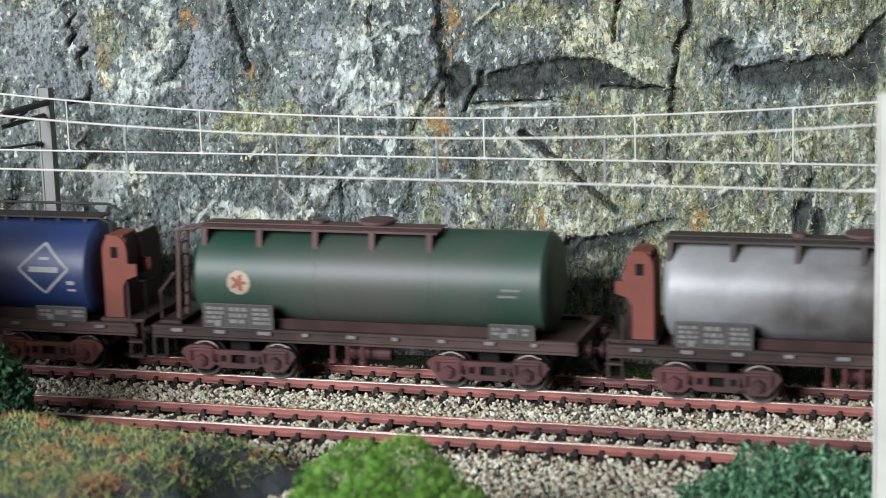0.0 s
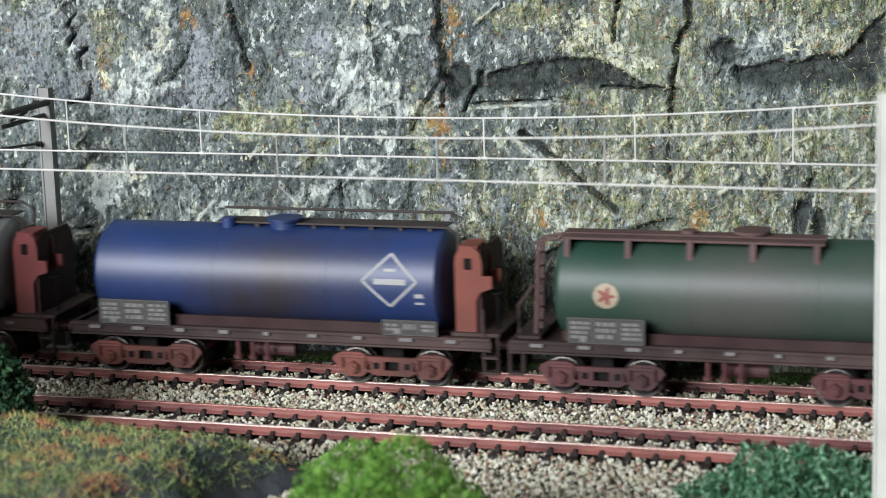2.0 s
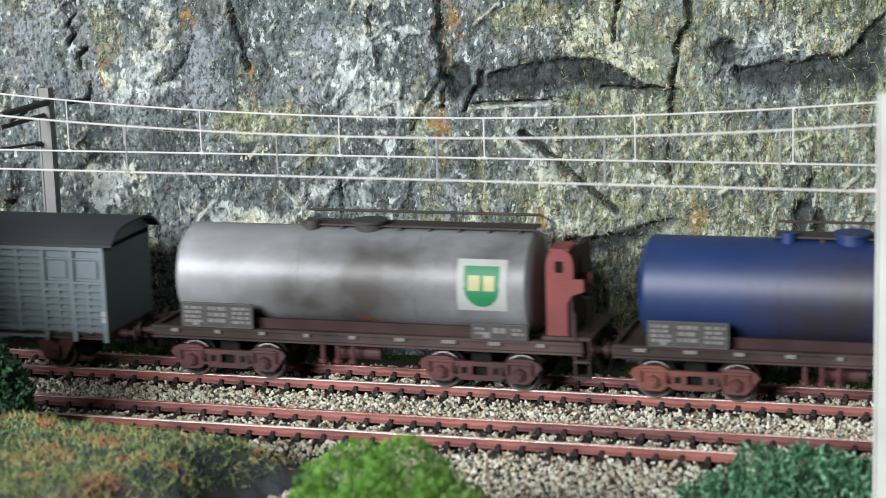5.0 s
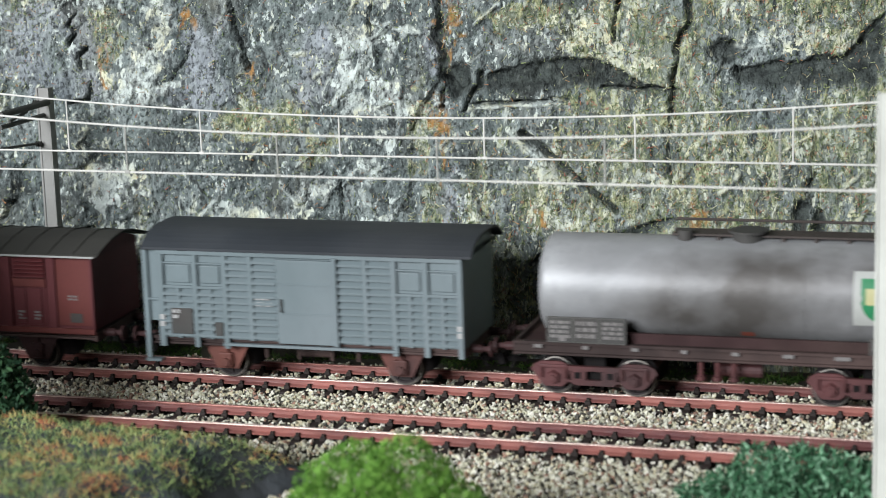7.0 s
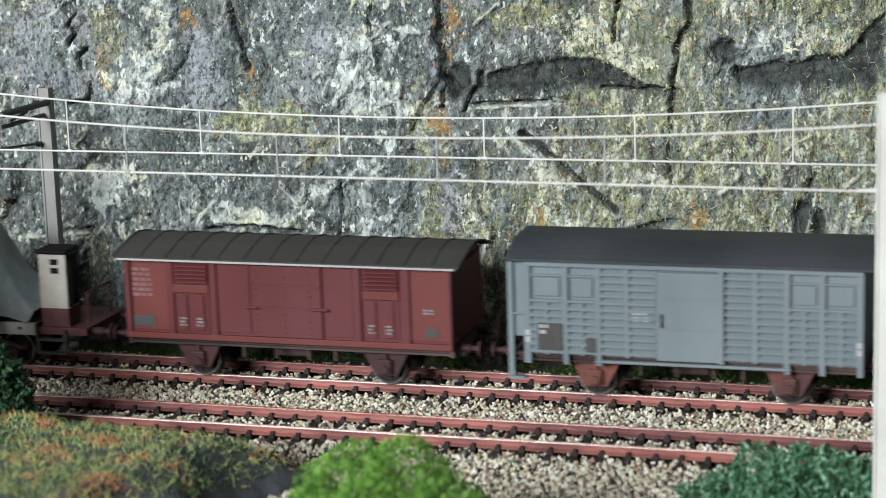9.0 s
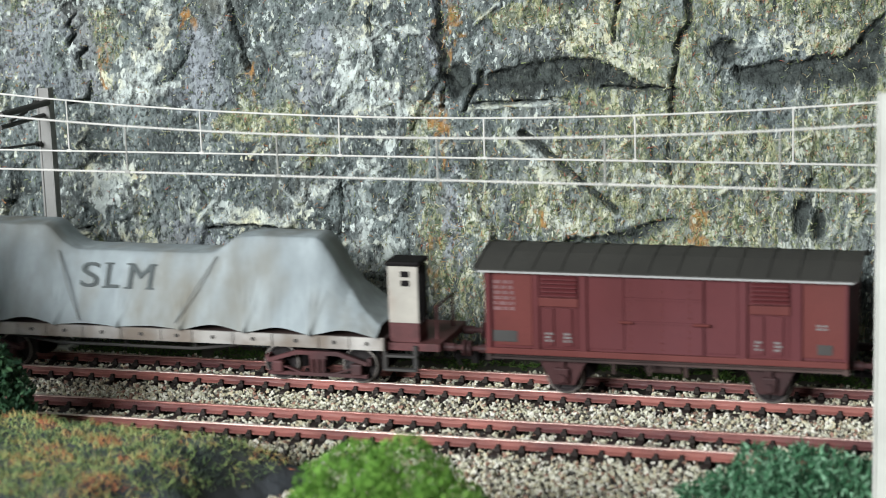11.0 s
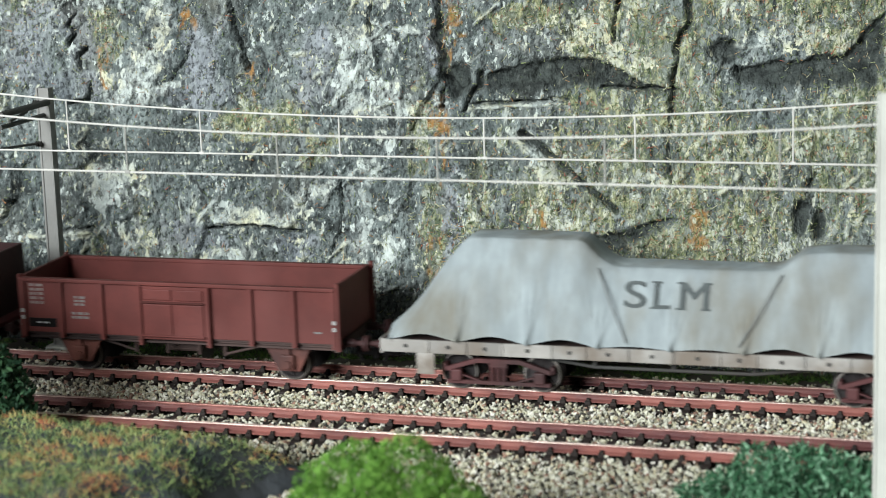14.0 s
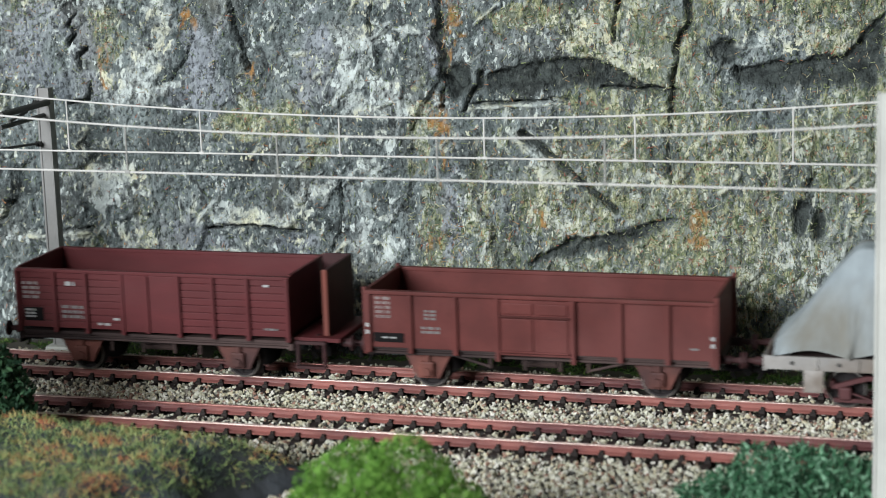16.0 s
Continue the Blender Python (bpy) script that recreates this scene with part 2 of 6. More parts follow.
def build_room():
    """Plain unseen walls round the layout; the added area lamp shines from an added opening behind the viewer."""
    # dark paint keeps the light bounced by these unseen walls low
    paint = mat("matt_grey_wall_paint", (0.09, 0.09, 0.087), 0.9, 0, 0.08, 2, 60)
    x0, x1, y0, y1, top = -3000, 3000, -2490, 2980, 1800

    def wall(name, *dims):
        tagged(new(name, mesh_of(name, box(bmesh.new(), *dims), paint)), "plain grey room wall", "wall", kind="structure")

    wall("wall_west", x0 - 60, x0, y0 - 60, y1 + 60, -12, top)
    wall("wall_east", x1, x1 + 60, y0 - 60, y1 + 60, -12, top)
    wall("wall_north", x0, x1, y1, y1 + 60, -12, top)
    # the south wall leaves an opening for the added lamp
    wx0, wx1, wz0, wz1 = -2165, -435, 520, 1460
    wall("wall_south_west", x0, wx0, y0 - 60, y0, -12, top)
    wall("wall_south_east", wx1, x1, y0 - 60, y0, -12, top)
    wall("wall_south_sill", wx0, wx1, y0 - 60, y0, -12, wz0)
    wall("wall_south_head", wx0, wx1, y0 - 60, y0, wz1, top)
    tagged(new("ceiling", mesh_of("ceiling", box(bmesh.new(), x0 - 60, x1 + 60, y0 - 60, y1 + 60, top, top + 40), paint)), "plain dark grey room ceiling, out of view", "ceiling", kind="structure")


build_room()


def cliff_material():
    m = bpy.data.materials.new("dry_brushed_plaster_rock")
    m.use_nodes = True
    n, l = m.node_tree.nodes, m.node_tree.links
    b = n["Principled BSDF"]
    b.inputs["Roughness"].default_value, b.inputs["Specular IOR Level"].default_value = 0.85, 0.25
    tc = n.new("ShaderNodeTexCoord")
    paint = n.new("ShaderNodeAttribute")
    paint.attribute_name = "paint"
    chan = n.new("ShaderNodeSeparateColor")
    l.new(paint.outputs["Color"], chan.inputs[0])

    def tex(scale, detail, stretch=(1, 1, 1), rough=0.6):
        mp = n.new("ShaderNodeMapping")
        mp.inputs["Scale"].default_value = stretch
        l.new(tc.outputs["Object"], mp.inputs[0])
        t = n.new("ShaderNodeTexNoise")
        t.inputs["Scale"].default_value, t.inputs["Detail"].default_value, t.inputs["Roughness"].default_value = scale, detail, rough
        l.new(mp.outputs[0], t.inputs["Vector"])
        return t.outputs[0]

    def span(src, lo, hi, top=1.0):
        r = n.new("ShaderNodeMapRange")
        r.inputs[1].default_value, r.inputs[2].default_value, r.inputs[4].default_value = lo, hi, top
        l.new(src, r.inputs[0])
        return r.outputs[0]

    def math2(op, a, c):
        x = n.new("ShaderNodeMath")
        x.operation = op
        for s, val in zip(x.inputs, (a, c)):
            if isinstance(val, (int, float)):
                s.default_value = val
            else:
                l.new(val, s)
        return x.outputs[0]

    def mixed(a, c, fac):
        x = n.new("ShaderNodeMix")
        x.data_type = "RGBA"
        for sock, val in ((x.inputs[6], a), (x.inputs[7], c)):
            if isinstance(val, tuple):
                sock.default_value = (*val, 1)
            else:
                l.new(val, sock)
        l.new(fac, x.inputs[0])
        return x.outputs[2]

    speck = tex(820, 2, (1, 1, 0.8), 0.6)
    streak = tex(420, 3, (1, 1, 0.3), 0.7)
    broad = tex(26, 5, (1, 1, 0.6))
    slant = n.new("ShaderNodeMapping")
    slant.inputs["Rotation"].default_value, slant.inputs["Scale"].default_value = (0, 0.5, 0), (1, 1, 0.55)
    l.new(tc.outputs["Object"], slant.inputs[0])
    brush = n.new("ShaderNodeTexNoise")
    brush.inputs["Scale"].default_value, brush.inputs["Detail"].default_value, brush.inputs["Roughness"].default_value = 520, 4, 0.62
    l.new(slant.outputs[0], brush.inputs["Vector"])
    flake = brush.outputs[0]
    tone = n.new("ShaderNodeAttribute")
    tone.attribute_name = "tone"
    slate = n.new("ShaderNodeAttribute")
    slate.attribute_name = "slate"
    col = mixed((0.034, 0.047, 0.047), (0.185, 0.222, 0.212), math2("ADD", math2("MULTIPLY", tone.outputs["Fac"], 0.4), span(broad, 0.36, 0.62, 0.75)))
    col = mixed(col, mixed((0.14, 0.16, 0.175), (0.33, 0.36, 0.385), span(tex(70, 5, (1, 1, 0.5)), 0.36, 0.64)), math2("MULTIPLY", slate.outputs["Fac"], 0.8))
    col = mixed(col, (0.16, 0.14, 0.10), span(tex(45, 4, (1, 1, 0.4)), 0.55, 0.72, 0.5))
    col = mixed(col, (0.27, 0.305, 0.295), span(tex(150, 6, (1, 1, 0.6), 0.75), 0.50, 0.66, 0.7))
    col = mixed(col, (0.030, 0.036, 0.038), span(tex(190, 6, (1, 1, 0.7), 0.75), 0.47, 0.34, 0.75))
    col = mixed(col, (0.37, 0.40, 0.37), math2("MULTIPLY", chan.outputs[0], span(tex(90, 5, (1, 1, 0.7), 0.7), 0.38, 0.58, 0.75)))
    # grain of the plaster: fine upright scratches and pits
    col = mixed(col, (0.30, 0.34, 0.33), span(tex(700, 4, (1, 1, 0.45), 0.7), 0.53, 0.64, 0.7))
    col = mixed(col, (0.020, 0.024, 0.025), span(speck, 0.43, 0.37, 0.75))
    col = mixed(col, (0.024, 0.028, 0.028), span(flake, 0.42, 0.37, 0.75))
    # hair cracks between flakes of rock
    warp = n.new("ShaderNodeMapping")
    warp.inputs["Scale"].default_value = (1, 1, 0.55)
    wob = n.new("ShaderNodeTexNoise")
    wob.inputs["Scale"].default_value, wob.inputs["Detail"].default_value = 60, 4
    l.new(tc.outputs["Object"], wob.inputs["Vector"])
    push = n.new("ShaderNodeVectorMath")
    push.operation = "MULTIPLY_ADD"
    push.inputs[1].default_value = (0.035, 0.035, 0.035)
    l.new(wob.outputs["Color"], push.inputs[0])
    l.new(tc.outputs["Object"], push.inputs[2])
    l.new(push.outputs[0], warp.inputs[0])
    vor = n.new("ShaderNodeTexVoronoi")
    vor.feature = "DISTANCE_TO_EDGE"
    vor.inputs["Scale"].default_value = 42
    l.new(warp.outputs[0], vor.inputs["Vector"])
    col = mixed(col, (0.03, 0.034, 0.033), math2("MULTIPLY", span(vor.outputs["Distance"], 0.035, 0.008), span(tex(22, 3), 0.44, 0.56, 0.85)))
    col = mixed(col, (0.022, 0.028, 0.027), span(tex(62, 6, (1, 1, 0.7), 0.7), 0.44, 0.34, 0.7))
    # moss and dry flock, green to ochre, where the paint says so
    col = mixed(col, (0.20, 0.22, 0.13), math2("MULTIPLY", chan.outputs[1], span(tex(90, 5, (1, 1, 0.6), 0.7), 0.42, 0.62, 0.6)))
    moss = mixed((0.075, 0.105, 0.055), (0.42, 0.43, 0.24), span(tex(480, 4, (1, 1, 0.6), 0.7), 0.42, 0.60))
    moss = mixed(moss, (0.11, 0.14, 0.14), span(tex(130, 5, (1, 1, 0.8), 0.7), 0.50, 0.62, 0.85))
    moss = mixed(moss, (0.50, 0.54, 0.44), span(tex(210, 6, (1, 1, 0.7), 0.75), 0.52, 0.57, 0.85))
    moss = mixed(moss, (0.33, 0.13, 0.09), span(tex(640, 2), 0.62, 0.66, 0.7))
    col = mixed(col, moss, math2("MULTIPLY", span(math2("ADD", streak, math2("MULTIPLY", chan.outputs[1], 0.13)), 0.575, 0.625, 0.8), span(chan.outputs[1], 0.02, 0.25)))
    # rust-orange flock
    col = mixed(col, (0.36, 0.18, 0.045), math2("MULTIPLY", math2("SUBTRACT", 1.0, paint.outputs["Alpha"]), span(tex(360, 3, (1, 1, 0.4)), 0.46, 0.60)))
    # pale dry-brushed paint on what stands proud
    pale = mixed((0.56, 0.62, 0.58), (0.66, 0.66, 0.47), span(tex(60, 2), 0.48, 0.62))
    pale = mixed(pale, (0.62, 0.60, 0.38), math2("MULTIPLY", chan.outputs[1], 0.7))
    pale = mixed(pale, (0.31, 0.35, 0.33), span(tex(260, 4), 0.42, 0.62, 0.8))
    thick = math2("ADD", math2("MULTIPLY", chan.outputs[0], 0.10), span(tex(45, 4), 0.42, 0.62, 0.05))
    col = mixed(col, pale, span(math2("ADD", flake, thick), 0.635, 0.655, 0.9))
    col = mixed(col, pale, span(math2("ADD", tex(170, 6, (1, 1, 0.75), 0.72), thick), 0.655, 0.672, 0.9))
    dabs = n.new("ShaderNodeAttribute")
    dabs.attribute_name = "dabs"
    col = mixed(col, pale, math2("MULTIPLY", dabs.outputs["Fac"], span(tex(500, 4, (1, 1, 1), 0.7), 0.36, 0.48, 0.95)))
    # dark cracks and joints; shade in hollows and under overhangs painted near black
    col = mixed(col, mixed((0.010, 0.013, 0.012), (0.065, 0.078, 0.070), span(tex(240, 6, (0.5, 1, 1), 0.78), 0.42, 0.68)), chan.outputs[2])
    l.new(col, b.inputs["Base Color"])
    bp = n.new("ShaderNodeBump")
    bp.inputs["Strength"].default_value, bp.inputs["Distance"].default_value = 1.0, 0.0013
    l.new(math2("ADD", speck, math2("MULTIPLY", streak, 0.5)), bp.inputs["Height"])
    l.new(bp.outputs[0], b.inputs["Normal"])
    return m


def near_line(x, z, points):
    """Distance of each place from a broken line."""
    best = np.full(np.shape(x), 1e9)
    for (ax, az), (cx, cz) in zip(points, points[1:]):
        dx, dz = cx - ax, cz - az
        t = np.clip(((x - ax) * dx + (z - az) * dz) / (dx * dx + dz * dz), 0, 1)
        best = np.minimum(best, np.hypot(x - ax - t * dx, z - az - t * dz))
    return best


def blob(x, z, cx, cz, rx, rz, seed=0, ragged=0.5):
    d = np.hypot((x - cx) / rx, (z - cz) / rz) + ragged * vnoise(x, z, max(min(rx, rz) * 0.6, 2.0), 300 + seed) + 0.35 * ragged * vnoise(x, z, 2.2, 340 + seed)
    return np.clip((1.15 - d) / 0.35, 0, 1)


CRACKS = [(1.0, [(-305.6, 108.2), (-304, 101), (-306.4, 96.5), (-305.9, 93.5), (-308.8, 90.2)]), (1.0, [(-301.6, 89), (-304.5, 87), (-303.9, 82.7)]), (0.8, [(-300.4, 78.5), (-301, 72.6), (-308.3, 71.2)]), (1.4, [(-252, 107.8), (-249.6, 97.3), (-247.7, 90.7), (-245.4, 83)]), (0.5, [(-279.3, 44.5), (-277.6, 34.5), (-276.7, 24.6)]), (0.6, [(-215.2, 48.5), (-215.4, 34.4), (-218.5, 25.4)]), (0.7, [(-260, 32.8), (-246.5, 33.9), (-228.4, 32.6)]), (0.6, [(-311.3, 30.4), (-300.6, 31.4)]), (0.5, [(-204.1, 104.1), (-205.1, 93.8)]), (0.6, [(-272.4, 79.6), (-266.4, 85.9), (-263.3, 93.8)])]
# the 1.9 wide line paints the shade below the slanting pale stick
CRACKS += [(2.1, [(-182.5, 107.4), (-183, 93.8), (-180.8, 86.2)]), (4.2, [(-181.8, 85), (-180.8, 80.2), (-178.7, 75.1)]), (1.3, [(-182.3, 76.7), (-182, 71.6)]), (1.3, [(-169.7, 82.3), (-170.5, 78.2), (-173.7, 75.1), (-175.5, 70.6)]), (1.3, [(-107.1, 106.9), (-106.4, 97.1), (-110.3, 89.7), (-110.6, 82.3), (-111.6, 70.6)]), (0.5, [(-111.9, 70.6), (-111.9, 48.9)]), (0.8, [(-128, 107.1), (-129, 91.3)]), (0.5, [(-173.3, 73.1), (-143.8, 74)]), (1.9, [(-156.9, 63.7), (-143.8, 53.7), (-127.8, 41.1)]), (0.6, [(-109.6, 77.6), (-133.4, 77.8)]), (0.5, [(-93, 84.3), (-91.3, 79.1)])]
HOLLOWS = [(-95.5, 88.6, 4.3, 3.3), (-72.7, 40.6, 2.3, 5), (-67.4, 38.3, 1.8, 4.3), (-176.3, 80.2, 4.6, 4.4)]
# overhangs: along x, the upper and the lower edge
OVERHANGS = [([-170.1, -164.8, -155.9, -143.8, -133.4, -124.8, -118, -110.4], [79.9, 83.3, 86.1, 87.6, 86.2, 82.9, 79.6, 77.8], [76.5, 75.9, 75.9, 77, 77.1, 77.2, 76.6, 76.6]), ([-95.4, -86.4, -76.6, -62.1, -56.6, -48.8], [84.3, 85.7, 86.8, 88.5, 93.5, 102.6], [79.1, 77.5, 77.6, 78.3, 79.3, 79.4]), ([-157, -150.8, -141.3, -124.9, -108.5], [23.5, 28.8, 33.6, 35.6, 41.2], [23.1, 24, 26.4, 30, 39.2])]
# the stroke from -172.8, 71.7 paints an overhang's lit lower lip pale
STROKES = [(0.9, [(-161, 64.7), (-151.1, 55.9), (-143.8, 50.3)]), (1.2, [(-216.5, 72.6), (-207.1, 85.2)]), (0.6, [(-263.5, 34.5), (-255.5, 43)]), (0.9, [(-208.4, 53.5), (-201.1, 50.2)]), (0.8, [(-210, 46.5), (-204.6, 40.3)]), (0.8, [(-323, 28.2), (-301.6, 29.9)]), (0.5, [(-234.7, 48.1), (-229.2, 41.1)]), (0.5, [(-172.8, 71.7), (-143.8, 73)]), (0.5, [(-93, 89.9), (-81.5, 90.6)]), (0.9, [(-257.2, 35.4), (-231.2, 34.7)]), (0.7, [(-204.2, 97.6), (-189.7, 93.8)])]
PALE = [(-275.4, 97.4, 3.9, 8.8), (-280.4, 85.8, 7, 4.3), (-278.4, 76, 7.9, 3.9), (-291.1, 77.7, 7.9, 5.4), (-204.2, 93.8, 10.9, 7.8), (-211.8, 78.3, 6.3, 7.6), (-199, 71.4, 5.5, 10.4), (-243.5, 37.6, 15.2, 3.2), (-248.6, 25.2, 8.8, 1.5), (-311.8, 28.9, 11.1, 1.3), (-208.7, 31.9, 3.7, 7.9), (-199.4, 37.3, 4, 1)]
PALE += [(-143.7, 91.3, 15.4, 3.7), (-73.4, 93, 16, 4.5), (-142, 97.2, 8.6, 3.3), (-143.8, 38, 10.5, 5.1), (-126.5, 50.3, 8.6, 3.7), (-150.8, 51.5, 7, 4.8), (-67.6, 28.3, 9.8, 7.5), (-126.6, 85.5, 8.5, 1.7), (-94.8, 101.2, 2, 4.9), (-223.5, 44.8, 5.6, 4.4), (-293.1, 45.1, 11.9, 6.4), (-206.6, 52.2, 3.7, 2.6)]
PALE += [(-249.7, 18.1, 9.6, 7.3), (-208.9, 22.2, 7.4, 5.3), (-199.5, 27.7, 3.6, 5.3), (-283.7, 27.1, 7.9, 3.6), (-87.3, 24.4, 4.9, 5), (-328.2, 27.7, 8.2, 1.8)]
SLATE = [(-302.5, 93.8, 4.8, 10.8), (-306, 77.6, 9.9, 5.1), (-321.9, 84.8, 12.1, 9), (-259.7, 85, 6.5, 12.4), (-262.8, 74.3, 11.5, 4.3), (-184.7, 90.4, 2.2, 10.2), (-177.6, 35.4, 3.6, 15.6), (-265.9, 29.4, 11.6, 5.4), (-231.3, 28.6, 7.5, 4.5), (-222.8, 83.4, 5.6, 13.9), (-319.3, 99.3, 12, 5.4)]
RUST = [(-243, 78, 2.6, 6), (-178.9, 98.9, 3.6, 7.5), (-293.9, 83.1, 2.4, 7.2), (-180, 87.9, 1.6, 6.8), (-185.4, 69, 2.2, 5.1), (-181, 60.4, 2.4, 8.6), (-185.8, 28.2, 2.2, 8.7), (-266.1, 98.2, 2.3, 3.6), (-81.3, 73.4, 3.3, 1.7), (-149, 38.7, 2.8, 2.4), (-102.6, 37.4, 3.4, 6.7)]
MOSS = [(-241.9, 66.6, 16.9, 5.6), (-293.5, 93.8, 5.9, 9), (-189.1, 62.9, 4, 12.1), (-184.8, 35.2, 4.3, 12.2), (-155.9, 99.7, 12.2, 4.2), (-80, 99.5, 9.7, 3.6), (-100.8, 34, 9.2, 12.6), (-123, 40.2, 15.4, 6.8), (-63.3, 63.8, 12.9, 7.4), (-92.7, 59.3, 14.8, 8.2), (-150.8, 44.7, 10.5, 6.8), (-223.2, 58.9, 5.6, 5.3)]

rng_strokes = random.Random(88)
for _ in range(110):
    sx, sz, size, turn = rng_strokes.uniform(-345, -30), rng_strokes.uniform(4, 108), rng_strokes.uniform(3, 9), rng_strokes.gauss(1.15, 0.5)
    STROKES.append((rng_strokes.uniform(0.2, 0.6), [(sx, sz), (sx + size * math.cos(turn), sz + size * math.sin(turn))]))


def slabs(x, z):
    """Uneven plates of rock: their lean, their tone and how near a place is to a joint."""
    rng = np.random.default_rng(404)
    k = 64
    cx, cz = rng.uniform(-365, -15, k), rng.uniform(-12, 118, k)
    lean, tone = rng.normal(0, 0.045, (k, 2)), rng.uniform(0, 1, k)
    off = rng.uniform(-0.7, 0.7, k)
    wx, wz = x + 5 * vnoise(x, z, 15, 55) + 1.6 * vnoise(x, z, 4, 57), z + 5 * vnoise(x, z, 15, 56) + 1.6 * vnoise(x, z, 4, 58)
    best, second, pick = np.full(np.shape(x), 1e9), np.full(np.shape(x), 1e9), np.zeros(np.shape(x), int)
    for i in range(k):
        d = np.hypot(wx - cx[i], (wz - cz[i]) * 0.55)
        closer = d < best
        second = np.where(closer, best, np.minimum(second, d))
        pick = np.where(closer, i, pick)
        best = np.where(closer, d, best)
    height = off[pick] + lean[pick, 0] * (x - cx[pick]) + 0.7 * lean[pick, 1] * (z - cz[pick])
    joint = np.clip(1 - (second - best) / 1.1, 0, 1) * np.clip(vnoise(x, z, 18, 59) * 3 + 0.2, 0, 1)
    return np.clip(height, -4, 4), tone[pick], joint


def fields(x, z):
    wx, wz = x + 2.5 * vnoise(x, z, 9, 51), z + 2.5 * vnoise(x, z, 9, 52)
    crack = np.zeros(np.shape(x))
    for width, line in CRACKS:
        thin = 0.8 * width * (0.85 + 0.5 * vnoise(x, z, 7, 62))
        crack = np.maximum(crack, np.clip(1.3 - near_line(x + 0.7 * vnoise(x, z, 6, 61) + 0.4 * vnoise(x, z, 1.6, 65), z + 0.5 * vnoise(x, z, 4, 66), line) / np.maximum(thin, 0.15), 0, 1))
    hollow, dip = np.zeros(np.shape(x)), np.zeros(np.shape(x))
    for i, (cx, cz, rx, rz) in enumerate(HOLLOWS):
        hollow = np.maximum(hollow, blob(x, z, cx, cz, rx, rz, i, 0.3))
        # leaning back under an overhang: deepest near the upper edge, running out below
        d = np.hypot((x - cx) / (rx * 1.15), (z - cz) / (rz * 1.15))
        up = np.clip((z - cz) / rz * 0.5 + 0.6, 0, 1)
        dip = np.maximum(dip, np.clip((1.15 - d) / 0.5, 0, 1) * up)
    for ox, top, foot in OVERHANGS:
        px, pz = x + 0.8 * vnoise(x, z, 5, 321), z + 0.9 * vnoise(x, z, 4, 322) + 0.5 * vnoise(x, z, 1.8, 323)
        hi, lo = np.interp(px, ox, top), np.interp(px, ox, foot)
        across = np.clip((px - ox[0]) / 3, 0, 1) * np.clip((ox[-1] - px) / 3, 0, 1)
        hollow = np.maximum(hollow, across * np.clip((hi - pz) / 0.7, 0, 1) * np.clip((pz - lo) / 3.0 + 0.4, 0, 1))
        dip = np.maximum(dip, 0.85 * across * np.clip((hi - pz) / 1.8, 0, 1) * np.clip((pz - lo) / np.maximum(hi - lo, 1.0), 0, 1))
    return wx, wz, crack, hollow, dip


def cliff_relief(x, z):
    wx, wz, crack, hollow, dip = fields(x, z)
    plate, tone, joint = slabs(x, z)
    fold = plate + 1.8 * vnoise(wx, wz * 0.35, 38, 31) + 0.8 * np.abs(vnoise(wx, wz * 0.5, 17, 32)) + 0.5 * vnoise(wx, wz, 8, 33)
    fine = 0.8 * np.abs(vnoise(wx, wz * 0.7, 3.8, 34)) + 0.5 * vnoise(x, z, 1.7, 35) + 0.2 * vnoise(x, z, 0.9, 36)
    for width, line in STROKES:
        fine = fine + 1.3 * np.clip(1.4 - near_line(x, z, line) / width, 0, 1)
    return fold + fine - 3.5 * crack - 3.8 * dip - 0.35 * joint, fine


